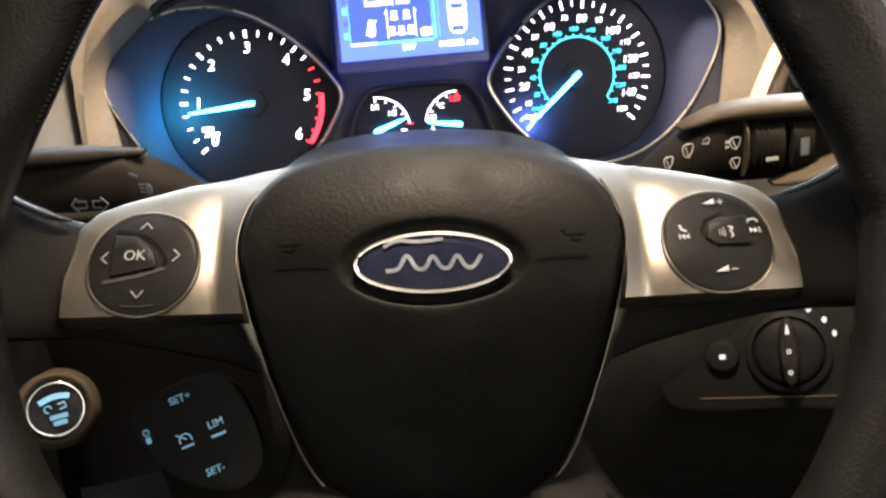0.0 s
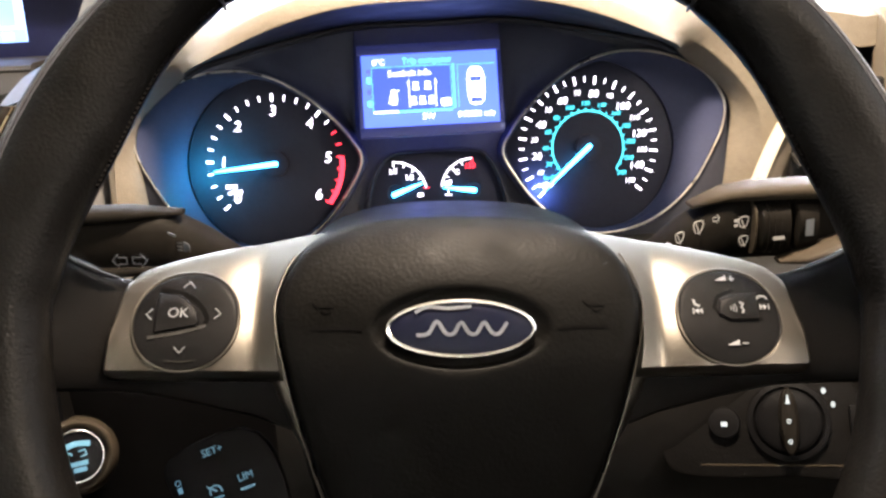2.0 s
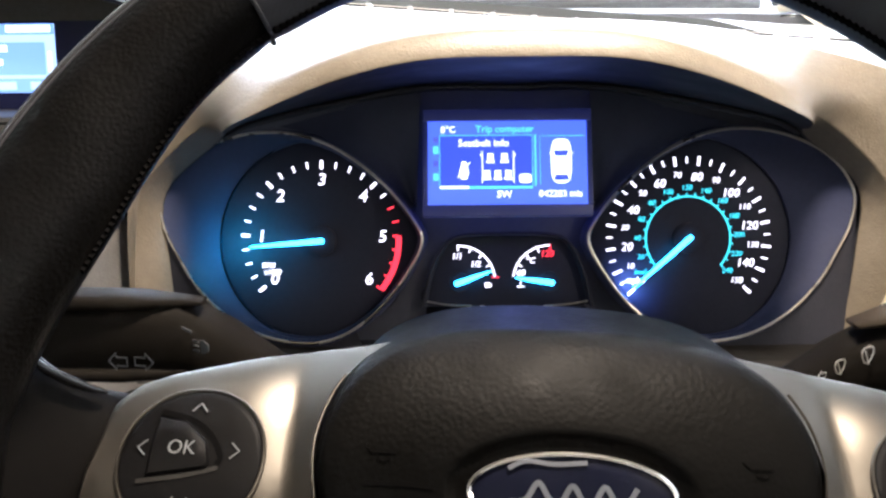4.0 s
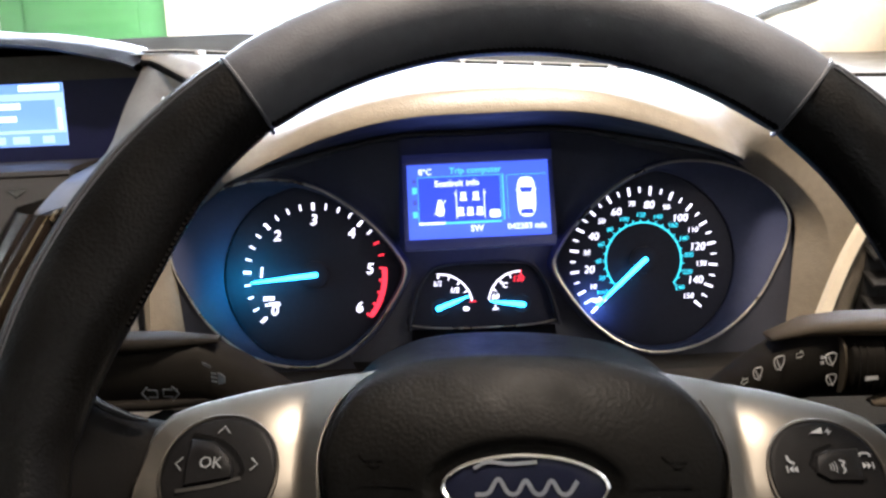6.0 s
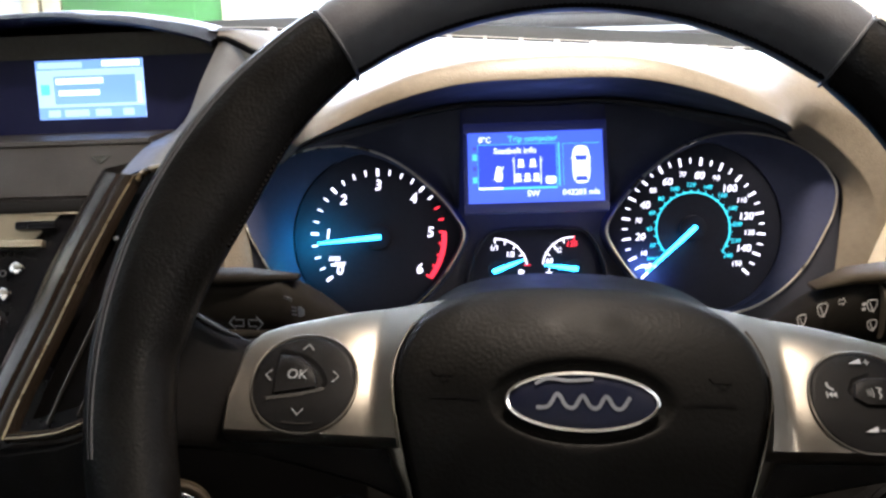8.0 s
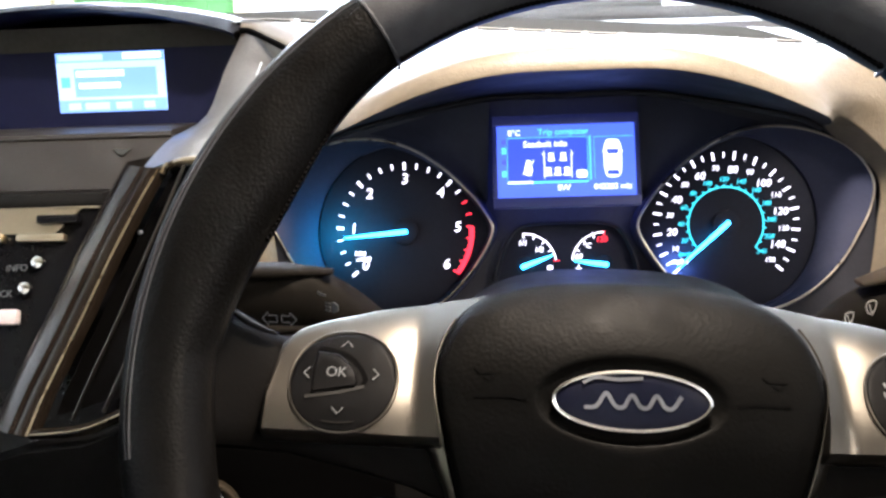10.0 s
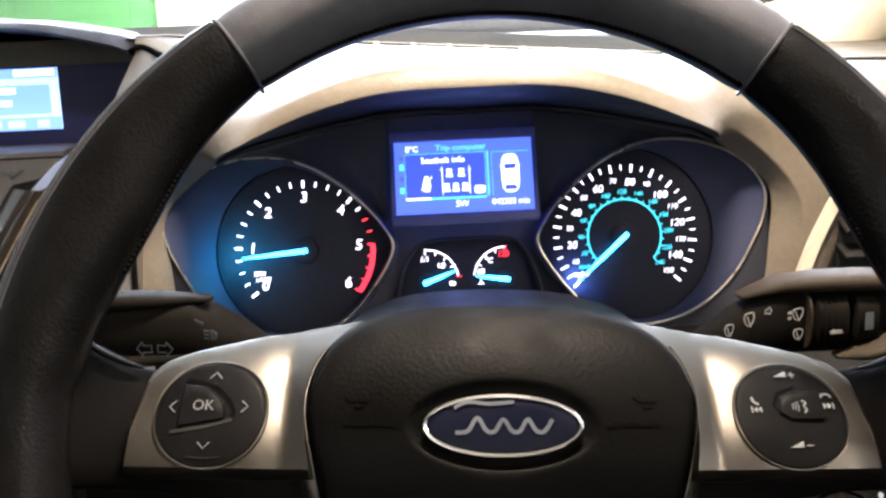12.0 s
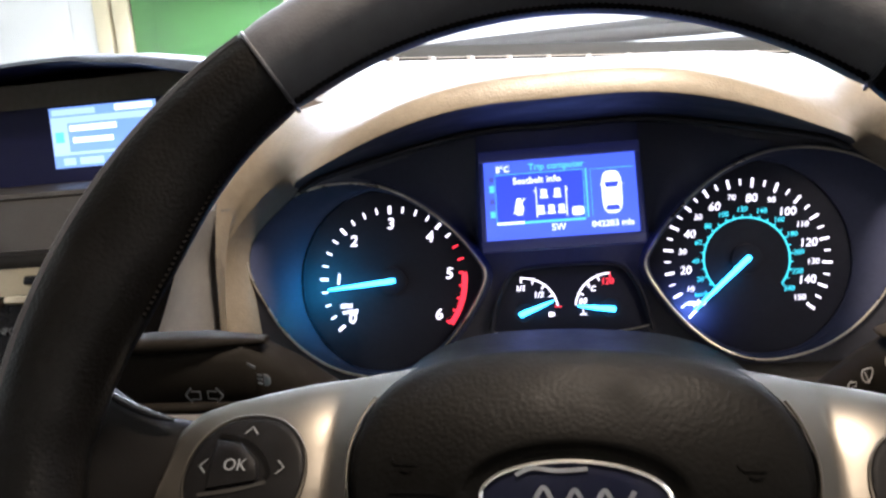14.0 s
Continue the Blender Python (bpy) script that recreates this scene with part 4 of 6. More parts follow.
for s in (-1, 1):
    low = part("lower_spoke", limb(limb_rows(UPPER, 30), s), MOULDED, wheel, "black moulded lower spoke", smooth=60)
    part("collar", limb(limb_rows(COLLAR, 26), s), LEATHER, low, "leather collar between spoke and rim", smooth=60)
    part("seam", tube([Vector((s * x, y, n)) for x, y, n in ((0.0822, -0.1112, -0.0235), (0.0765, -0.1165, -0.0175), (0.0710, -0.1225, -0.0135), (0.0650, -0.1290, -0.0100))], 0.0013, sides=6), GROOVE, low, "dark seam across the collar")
    bm = bmesh.new()
    for k in range(26):
        f = k / 25
        p = Vector((0.0648, -0.0900, -0.0385)).lerp(Vector((0.0795, -0.1090, -0.0270)), f)
        box(p.x - 0.0006, p.x + 0.0006, p.y - 0.00025, p.y + 0.00025, p.z - 0.0008, p.z + 0.0006, bm=bm)
    for v in bm.verts:
        v.co.x *= s
    part("stitching", bm, STITCH, low, "row of grey stitches", smooth=0)
hub = [Vector((p.x, min(p.y, 0.024), 0)) for p in pad_line]
part("hub_body", dome(hub, [(0.80, -0.13), (0.90, -0.085), (1.02, -0.078), (1.025, -0.068), (1.0, -0.062)], lambda x, y: -6.0 * max(0, y - 0.015) ** 2), BLACK, wheel, "black hub housing")

# cruise keys below the spoke on one side
ctrl = part("cruise_pad", put(plate(spline([(-0.021, 0.017, 0), (0.010, 0.021, 0), (0.022, 0.008, 0), (0.020, -0.020, 0), (0.004, -0.026, 0), (-0.016, -0.010, 0)], 40), -0.006, 0.0, 0.001), pose(-0.096, -0.066, -0.0465, 0, 0, 22)), BUTTON, wheel, "black cruise control key pad")
for body, u, v, n, size in (("SET+", -0.1021, -0.0516, -0.0452, 0.0042), ("LIM", -0.0882, -0.0618, -0.0452, 0.0044), ("SET-", -0.0885, -0.0800, -0.0452, 0.0042)):
    part("lettering", put(text_bm(body, size, 0.0001), pose(u, v, n, 0, 0, 20)), ICE_GLOW, ctrl, "pale blue backlit letters")
g = bmesh.new()
stroke([(0.0024 * math.cos(a), 0.0024 * math.sin(a)) for a in [radians(k) for k in range(-20, 201, 20)]], 0.0006, bm=g)
stroke([(-0.0030, 0.0030), (0.0004, 0.0)], 0.0006, bm=g)
stroke([(-0.0026, -0.0026), (0.0026, -0.0026)], 0.0008, bm=g)
part("cruise_mark", put(g, pose(-0.1000, -0.0678, -0.0452, 0, 0, 20)), ICE_GLOW, ctrl)
g = rect(-0.003, 0.003, -0.0005, 0.0005)
part("cruise_mark", put(g, pose(-0.0870, -0.0662, -0.0452, 0, 0, 20)), ICE_GLOW, ctrl)
g = bmesh.new()
stroke([(0.0011 * math.cos(a), 0.0016 + 0.0011 * math.sin(a)) for a in [radians(k) for k in range(0, 361, 30)]], 0.0004, bm=g)
rect(-0.0009, 0.0009, -0.0028, -0.0002, bm=g)
part("cruise_mark", put(g, pose(-0.1150, -0.0660, -0.0452, 0, 0, 20)), ICE_GLOW, ctrl)


# ---------------------------------------------------------------- instrument cluster
CL = axes((-0.003, 0.2915, 0.957), (1, 0, 0), (0, 0.187, 0.98236), (0, -0.98236, 0.187))
cluster = thing("instrument_cluster", "black instrument cluster with two lit dials and a blue screen", "instrument cluster", CL)
part("back_panel", plate([(-0.215, -0.075), (0.215, -0.075), (0.215, 0.05), (0.17, 0.085), (0.05, 0.10), (-0.05, 0.10), (-0.17, 0.085), (-0.215, 0.05)], -0.03, -0.004, 0.001), BACKPANEL, cluster)
HUB, TICK = 0.1125, 0.047
TEAR = [(0.050, -0.002), (0.056, 0.013), (0.070, 0.030), (0.088, 0.046), (0.108, 0.058), (0.132, 0.0645), (0.158, 0.0635), (0.182, 0.0555), (0.199, 0.043), (0.2085, 0.026), (0.2065, 0.008), (0.199, -0.008), (0.187, -0.028), (0.169, -0.046), (0.146, -0.0585), (0.118, -0.063), (0.096, -0.057), (0.076, -0.042), (0.060, -0.022)]


def polar(cx, r, deg, cy=-0.001):
    return Vector((cx + r * math.cos(radians(deg)), cy + r * math.sin(radians(deg)), 0))


for s in (-1, 1):
    line = spline([(s * x, y, 0) for x, y in TEAR], 96)
    order = []
    for p in line:
        a = math.atan2(p.y + 0.001, p.x - s * HUB)
        order.append(Vector((s * HUB + 0.0620 * math.cos(a), -0.001 + 0.0620 * math.sin(a), 0)))
    inner_line = []
    for p, q in zip(line, order):
        c0 = Vector((s * HUB, -0.001, 0))
        inner_line.append(q if (q - c0).length < (p - c0).length * 0.95 else c0 + (p - c0) * 0.95)
    rings = [[p + Vector((0, 0, 0.0085)) for p in line], [c.lerp(p, 0.965) + Vector((0, 0, 0.006)) for c, p in zip([Vector((s * HUB, 0, 0))] * 96, line)],
             [p.lerp(q, 0.6) + Vector((0, 0, 0.001)) for p, q in zip(line, inner_line)], [q + Vector((0, 0, -0.0005)) for q in inner_line], [q * 1.0 + Vector((0, 0, -0.003)) for q in inner_line]]
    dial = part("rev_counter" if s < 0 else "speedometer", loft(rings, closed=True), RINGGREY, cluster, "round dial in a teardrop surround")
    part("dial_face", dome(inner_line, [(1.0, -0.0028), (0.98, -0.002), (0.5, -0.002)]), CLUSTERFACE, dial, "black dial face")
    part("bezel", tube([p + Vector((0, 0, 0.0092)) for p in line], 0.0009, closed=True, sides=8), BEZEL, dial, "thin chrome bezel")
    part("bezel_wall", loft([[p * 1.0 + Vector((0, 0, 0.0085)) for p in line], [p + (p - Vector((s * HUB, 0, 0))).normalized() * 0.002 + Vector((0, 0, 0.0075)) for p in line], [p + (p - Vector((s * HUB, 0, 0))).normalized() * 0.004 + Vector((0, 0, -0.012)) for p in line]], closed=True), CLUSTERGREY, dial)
    # lower outer corner between the bezel and the dashboard
    c0 = Vector((s * HUB, 0, 0))
    corner = [i for i, p in enumerate(line) if (abs(p.x) > 0.150 and p.y < 0.014) or p.y < -0.052]
    inner_c = [line[i] + (line[i] - c0).normalized() * 0.0015 + Vector((0, 0, 0.0070)) for i in corner]
    outer_c = []
    for i in corner:
        d = (line[i] - c0).normalized()
        reach = min(0.2125 - HUB if abs(d.x) < 1e-4 or d.x * s < 0 else (0.2125 - HUB) / (d.x * s), 0.080 / -d.y if d.y < -1e-4 else 1.0)
        outer_c.append(c0 + d * max(reach, (inner_c[len(outer_c)] - c0).length + 0.001) + Vector((0, 0, 0.0035)))
    part("corner_panel", loft([inner_c, [a.lerp(b, 0.5) + Vector((0, 0, 0.001)) for a, b in zip(inner_c, outer_c)], outer_c, [p + Vector((0, 0, -0.012)) for p in outer_c]]), CORNER, dial, "dark blue-grey corner panel", smooth=50)
    if s < 0:
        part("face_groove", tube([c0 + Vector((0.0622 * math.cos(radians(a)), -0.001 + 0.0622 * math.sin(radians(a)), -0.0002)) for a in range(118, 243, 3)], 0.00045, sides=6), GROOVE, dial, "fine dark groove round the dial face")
    # small round relief at the middle
    part("hub_ring", dome(ellipse(s * HUB, -0.001, 0.0095, 0.0095, 32), [(1.0, -0.002), (0.97, 0.0012), (0.8, 0.0016), (0.3, 0.0016)]), CLUSTERFACE, dial)
    if s < 0:
        for k in range(25):
            deg = 218.5 - k * 258 / 24
            big = k % 4 == 0
            if k > 19:
                continue
            a, b = polar(s * HUB, TICK - (0.0026 if big else 0.0018), deg), polar(s * HUB, TICK + (0.0026 if big else 0.0022), deg)
            part("tick", stroke([a, b], 0.0018 if big else 0.0011, -0.0018, 0.0004), RED_GLOW if k in (18, 19) else WHITE_GLOW, dial, smooth=0)
        arc = [polar(s * HUB, TICK + 0.0006, 218.5 - (20 + i * 0.2) * 258 / 24) for i in range(21)]
        part("red_band", stroke(arc, 0.0034, -0.0018, 0.0004), RED_GLOW, dial, "red warning band", smooth=0)
        for k in (20, 21, 22, 23, 24):
            deg = 218.5 - k * 258 / 24
            part("tick", stroke([polar(s * HUB, TICK - 0.003, deg), polar(s * HUB, TICK, deg)], 0.0013, -0.0017, 0.0004), RED_GLOW, dial, smooth=0)
        for n in range(7):
            p = polar(s * HUB, 0.0375, 218.5 - n * 43)
            part("numeral", put(text_bm(str(n), 0.0102, 0.0002, 0.15, 0.0001), Matrix.Translation((p.x, p.y, -0.0016))), WHITE_GLOW, dial, smooth=0)
        for body, x, y in (("RPM", -0.1475, -0.0165), ("x1000", -0.1450, -0.0205)):
            part("lettering", put(text_bm(body, 0.0042, 0.0002, 0.1, 0.0001), Matrix.Translation((x + 0.002, y + 0.0005, -0.0016))), WHITE_GLOW, dial, smooth=0)
        ang, length = 184.5, 0.0435
    else:
        for k in range(31):
            deg = 223 - k * 8.81
            big = k % 2 == 0
            a, b = polar(s * HUB, TICK - (0.0022 if big else 0.0008), deg), polar(s * HUB, TICK + (0.0036 if big else 0.0030), deg)
            part("tick", stroke([a, b], 0.0014 if big else 0.0009, -0.0018, 0.0004), WHITE_GLOW, dial, smooth=0)
        for n in range(0, 151, 10):
            p = polar(s * HUB, 0.0378 if n % 20 == 0 else 0.0392, 223 - n * 1.762)
            part("numeral", put(text_bm(str(n), 0.0072 if n % 20 == 0 and 0 < n < 150 else 0.0050, 0.0002, 0.15, 0.0), Matrix.Translation((p.x, p.y, -0.0016))), WHITE_GLOW, dial, smooth=0)
        arc = [polar(s * HUB, 0.0258, 223 - i * 262.8 / 60) for i in range(61)]
        part("inner_scale", stroke(arc, 0.0009, -0.0018, 0.0003), CYAN_GLOW, dial, "thin cyan inner scale", smooth=0)
        for n in range(0, 241, 10):
            deg = 223 - n * 1.095
            part("tick", stroke([polar(s * HUB, 0.0262, deg), polar(s * HUB, 0.0278, deg)], 0.0007, -0.0018, 0.0003), CYAN_GLOW, dial, smooth=0)
            if n % 20 == 0 and n:
                p = polar(s * HUB, 0.0310, deg)
                part("numeral", put(text_bm(str(n), 0.0044, 0.0002, 0.15, 0.0), Matrix.Translation((p.x, p.y, -0.0016))), CYAN_GLOW, dial, smooth=0)
        part("lettering", put(text_bm("km/h", 0.0042, 0.0002, 0.1), Matrix.Translation((s * HUB - 0.0285, -0.0215, -0.0016))), CYAN_GLOW, dial, smooth=0)
        part("lettering", put(text_bm("mph", 0.0048, 0.0002, 0.1, 0.0001), Matrix.Translation((s * HUB - 0.0335, -0.0265, -0.0016))), WHITE_GLOW, dial, smooth=0)
        ang, length = 221.5, 0.0455
    c0 = Vector((s * HUB, -0.001, 0))
    d = Vector((math.cos(radians(ang)), math.sin(radians(ang)), 0))
    q = Vector((-d.y, d.x, 0))
    tip, root = c0 + d * length, c0 - d * 0.002
    bm = bmesh.new()
    rows = []
    for f, w in ((0, 0.0013), (0.03, 0.0017), (0.5, 0.0014), (0.97, 0.0008), (1.0, 0.0004)):
        p = root.lerp(tip, f)
        rows.append([p + q * w * c + Vector((0, 0, 0.0030 + 0.0008 * e)) for c, e in ((-1, -1), (-0.8, 0.6), (0, 1), (0.8, 0.6), (1, -1))])
    part("needle", loft(rows, closed=True, caps=True), NEEDLE_GLOW, dial, "glowing light blue needle")

# small gauges
small = part("gauge_window", plate(spline([(-0.049, -0.040, 0), (-0.044, -0.021, 0), (-0.036, -0.006, 0), (-0.026, 0.0, 0), (0.002, 0.0015, 0), (0.030, 0.0, 0), (0.040, -0.006, 0), (0.047, -0.021, 0), (0.051, -0.040, 0), (0.002, -0.042, 0)], 60), -0.003, -0.002, 0.0004), CLUSTERFACE, cluster, "fuel and temperature gauges in a dark window")
frame_line = spline([(-0.050, -0.042, 0.003), (-0.045, -0.020, 0.003), (-0.0365, -0.0045, 0.003), (-0.026, 0.0018, 0.003), (0.002, 0.0030, 0.003), (0.030, 0.0018, 0.003), (0.0405, -0.0045, 0.003), (0.048, -0.020, 0.003), (0.053, -0.042, 0.003)], 50, False)
part("window_frame", tube(frame_line, 0.0010, sides=8), CORNER, small, "thin grey frame")
part("window_lip", tube(spline([(-0.0475, -0.0385, 0.002), (-0.030, -0.0410, 0.002), (0.002, -0.0418, 0.002), (0.034, -0.0410, 0.002), (0.0505, -0.0385, 0.002)], 30, False), 0.0006, sides=6), BEZEL, small, "thin bright lower lip of the window")
part("window_step", loft([[p + Vector((0, 0, 0.0005)) for p in frame_line], [p * 0.94 + Vector((0, -0.001, -0.006)) for p in frame_line]]), CORNER, small)
for hx, sgn in ((-0.0278, 1), (0.0275, -1)):
    hy = -0.0268
    arc = [Vector((hx + sgn * 0.0222 * math.cos(radians(a)), hy + 0.0222 * math.sin(radians(a)), 0)) for a in range(8, 93, 6)]
    part("gauge_scale", stroke(arc, 0.0010, -0.0019, 0.0003), WHITE_GLOW, small, smooth=0)
    for a in (92, 71, 50, 29):
        e = Vector((sgn * math.cos(radians(a)), math.sin(radians(a)), 0))
        hot = sgn < 0 and a == 92
        part("tick", stroke([Vector((hx, hy, 0)) + e * 0.0190, Vector((hx, hy, 0)) + e * 0.0230], 0.0009, -0.0018, 0.0003), RED_GLOW if hot else WHITE_GLOW, small, smooth=0)
    part("needle_well", tube([Vector((hx + 0.0062 * math.cos(a), hy + 0.0062 * math.sin(a), -0.0018)) for a in [k * math.tau / 28 for k in range(28)]], 0.00045, closed=True, sides=6), CORNER, small, "fine ring round the needle's hub")
    ang = 20 if sgn > 0 else 172
    d = Vector((math.cos(radians(ang)), math.sin(radians(ang)), 0))
    q = Vector((-d.y, d.x, 0))
    o = Vector((hx, hy - 0.0005, 0))
    rows = [[o - d * 0.003 + d * 0.024 * f + q * w * c + Vector((0, 0, 0.0012 + 0.0006 * e)) for c, e in ((-1, -1), (0, 1), (1, -1))] for f, w in ((0, 0.0010), (0.05, 0.0018), (0.6, 0.0013), (1.0, 0.0004))]
    part("needle", loft(rows, closed=True, caps=True), NEEDLE_GLOW, small)
for body, x, y, size, m in (("1/1", -0.0292, -0.0112, 0.0052, WHITE_GLOW), ("1/2", -0.0178, -0.0160, 0.0050, WHITE_GLOW), ("120", 0.0262, -0.0098, 0.0054, RED_GLOW), ("\u00b0C", 0.0160, -0.0140, 0.0050, WHITE_GLOW), ("60", 0.0100, -0.0215, 0.0052, WHITE_GLOW)):
    part("lettering", put(text_bm(body, size, 0.0002, 0.15, 0.0001), Matrix.Translation((x, y, -0.0015))), m, small, smooth=0)
part("tick", rect(-0.0078, -0.0032, -0.0243, -0.0236, -0.0015), RED_GLOW, small, smooth=0)
part("fuel_mark", join(rect(-0.0120, -0.0090, -0.0302, -0.0274, -0.0015), rect(-0.0088, -0.0080, -0.0298, -0.0280, -0.0015)), WHITE_GLOW, small, smooth=0)
part("heat_mark", join(rect(0.0078, 0.0122, -0.0302, -0.0294, -0.0015), rect(0.0097, 0.0103, -0.0294, -0.0264, -0.0015)), WHITE_GLOW, small, smooth=0)

# cheeks between the screen and the dials, and the shelf below
for s in (-1, 1):
    A = spline([(s * 0.0500, 0.096, 0.012), (s * 0.0505, 0.077, 0.0175), (s * 0.0512, 0.058, 0.016), (s * 0.0520, 0.039, 0.0135), (s * 0.0530, 0.021, 0.0105)], 18, False)
    B = spline([(s * 0.136, 0.0690, 0.0040), (s * 0.110, 0.0615, 0.0055), (s * 0.089, 0.0490, 0.0066), (s * 0.070, 0.0325, 0.0068), (s * 0.0555, 0.0155, 0.0070)], 18, False)
    rows = [A] + [[a.lerp(b, f) + Vector((0, 0, -0.012 * math.sin(math.pi * f))) for a, b in zip(A, B)] for f in (0.12, 0.26, 0.42, 0.58, 0.74, 0.88)] + [B]
    part("screen_cheek", loft(rows), CHEEK, cluster, "dark cheek beside the screen, blue spill tinted in", smooth=70)
part("lower_shelf", loft([[Vector((x, y, n)) for x in (-0.21, -0.12, -0.055, 0, 0.055, 0.12, 0.21)] for y, n in ((-0.068, 0.002), (-0.071, 0.012), (-0.075, 0.026), (-0.080, 0.05))]), LOWTRIM, cluster)
part("middle_shelf", loft([[Vector((x, y, n)) for x in (-0.048, -0.02, 0.02, 0.050)] for y, n in ((-0.042, -0.002), (-0.045, 0.004), (-0.055, 0.012), (-0.072, 0.026))]), MOULDED, cluster)

# blue screen, tilted a little more than the dials
tilt = radians(18.6)
SCR = axes((-0.0023, 0.2742, 1.0055), (1, 0, 0), (0, math.sin(tilt), math.cos(tilt)), (0, -math.cos(tilt), math.sin(tilt)))
INV = CL.inverted() @ SCR
w, h = 0.0463, 0.0248
scr = part("trip_screen", put(plate([(-w, -h), (w, -h), (w, h), (-w, h)], -0.004, 0.0, 0.0003), INV), SCREEN_BLUE, cluster, "lit blue trip computer screen")
part("screen_border", put(join(join(box(-w - 0.003, w + 0.003, h, h + 0.007, -0.004, 0.0006, 0.0008), box(-w - 0.003, w + 0.003, -h - 0.007, -h, -0.004, 0.0006, 0.0008)), join(box(-w - 0.003, -w, -h, h, -0.004, 0.0006, 0.0008), box(w, w + 0.003, -h, h, -0.004, 0.0006, 0.0008))), INV), SCREEN_MASK, scr, "dark border of the screen, faint backlight with bloom painted in")


def on_screen(name, bm, m, z=0.0003, label=""):
    return part(name, put(bm, INV @ Matrix.Translation((0, 0, z))), m, scr, label, smooth=0)


on_screen("popup", rect(-0.0394, 0.0145, -0.0140, 0.0160, 0, 0.0002), SCREEN_DARK, 0.0003, "dark blue pop-up panel")
on_screen("popup_edge", stroke([(-0.0394, -0.0140), (-0.0394, 0.0160), (0.0145, 0.0160), (0.0145, -0.0140)], 0.0004), SCREEN_CYAN, 0.0004)
on_screen("popup_edge", rect(-0.0394, 0.0145, -0.0155, -0.0140, 0, 0.0002), SCREEN_CYAN, 0.0003)
on_screen("popup_edge", rect(-0.0394, -0.0225, -0.0154, -0.0139, 0, 0.0002), SCREEN_WHITE, 0.0006)
on_screen("divider", rect(0.0158, 0.0167, -0.0140, 0.0165, 0, 0.0002), SCREEN_CYAN, 0.0003)
on_screen("divider", stroke([(0.0190, -0.0135), (0.0190, 0.0155), (0.0445, 0.0155)], 0.0003), SCREEN_CYAN, 0.0003)
for body, x, y, size, m in (("8\u00b0C", -0.0345, 0.0194, 0.0054, SCREEN_WHITE), ("Trip computer", -0.0015, 0.0196, 0.0057, SCREEN_CYAN), ("Seatbelt info", -0.0138, 0.0113, 0.0059, SCREEN_WHITE), ("SW", -0.0019, -0.0190, 0.0058, SCREEN_WHITE), ("042283 mls", 0.0306, -0.0188, 0.0054, SCREEN_WHITE)):
    on_screen("lettering", put(text_bm(body, size, 0.0001, 0.0, 0.00008), Matrix.Translation((x, y, 0))), m, 0.0006)
for y, hh, m in ((0.0135, 0.0016, SCREEN_EDGE), (0.0075, 0.0022, SCREEN_CYAN), (-0.0005, 0.0018, SCREEN_EDGE), (-0.0085, 0.0020, SCREEN_CYAN)):
    on_screen("side_mark", rect(-0.0432, -0.0402, y - hh, y + hh, 0, 0.0002), m, 0.0003)
on_screen("belt_mark", plate([(-0.0265, 0.0006), (-0.0241, 0.0006), (-0.0224, -0.0062), (-0.0236, -0.0100), (-0.0270, -0.0100), (-0.0282, -0.0062)], 0, 0.0002, 0.0001), SCREEN_WHITE, 0.0006, "plain white warning symbol")
on_screen("belt_mark", stroke([(-0.0290, -0.0090), (-0.0216, 0.0004)], 0.0007), SCREEN_WHITE, 0.0007)
for x in (-0.0146, 0.0036):
    k = -1 if x < 0 else 1
    on_screen("plan_line", stroke([(x + k * 0.0012, 0.0050), (x, 0.0030), (x, -0.0122)], 0.0006), SCREEN_WHITE, 0.0006)
    on_screen("plan_line", stroke([(x, 0.0030), (x, 0.0068)], 0.0005), SCREEN_WHITE, 0.0006)
for x, y in ((-0.0098, 0.0026), (-0.0016, 0.0026), (-0.0118, -0.0074), (-0.0056, -0.0074), (0.0006, -0.0074)):
    on_screen("seat_back_mark", rect(x - 0.0019, x + 0.0017, y - 0.0010, y + 0.0026), SCREEN_WHITE, 0.0006)
    on_screen("seat_base_mark", rect(x - 0.0025, x + 0.0022, y - 0.0030, y - 0.0014), SCREEN_WHITE, 0.0006)
car = ellipse(0.0312, 0.0005, 0.0060, 0.0132, 36, 3.4)
on_screen("car_plan", plate(car, 0, 0.0002, 0.0001), SCREEN_WHITE, 0.0005, "white car seen from above")
for pts in ([(0.0268, 0.0068), (0.0356, 0.0068), (0.0346, 0.0034), (0.0278, 0.0034)], [(0.0276, -0.0076), (0.0348, -0.0076), (0.0356, -0.0108), (0.0268, -0.0108)], [(0.0264, 0.0030), (0.0269, 0.0028), (0.0269, -0.0072), (0.0264, -0.0078)], [(0.0355, 0.0028), (0.0360, 0.0030), (0.0360, -0.0078), (0.0355, -0.0072)]):
    on_screen("car_window", plate(pts, 0, 0.0002, 0.0001), SCREEN_DARK, 0.0008)
for k in (-1, 1):
    on_screen("car_plan", plate([(0.0312 + k * 0.0058, 0.0060), (0.0312 + k * 0.0072, 0.0052), (0.0312 + k * 0.0058, 0.0046)], 0, 0.0002, 0.0001), SCREEN_WHITE, 0.0005)
on_screen("lettering", put(text_bm("OK", 0.0030, 0.0001), Matrix.Translation((0.0103, -0.0096, 0))), SCREEN_DARK, 0.0007)
on_screen("button_mark", plate(ellipse(0.0103, -0.0096, 0.0036, 0.0027, 24, 4), 0, 0.0001, 0.00005), SCREEN_WHITE, 0.0005)
# Added area lamp carries the screen's own blue light forward.
la = bpy.data.lights.new("screen_light", "AREA")
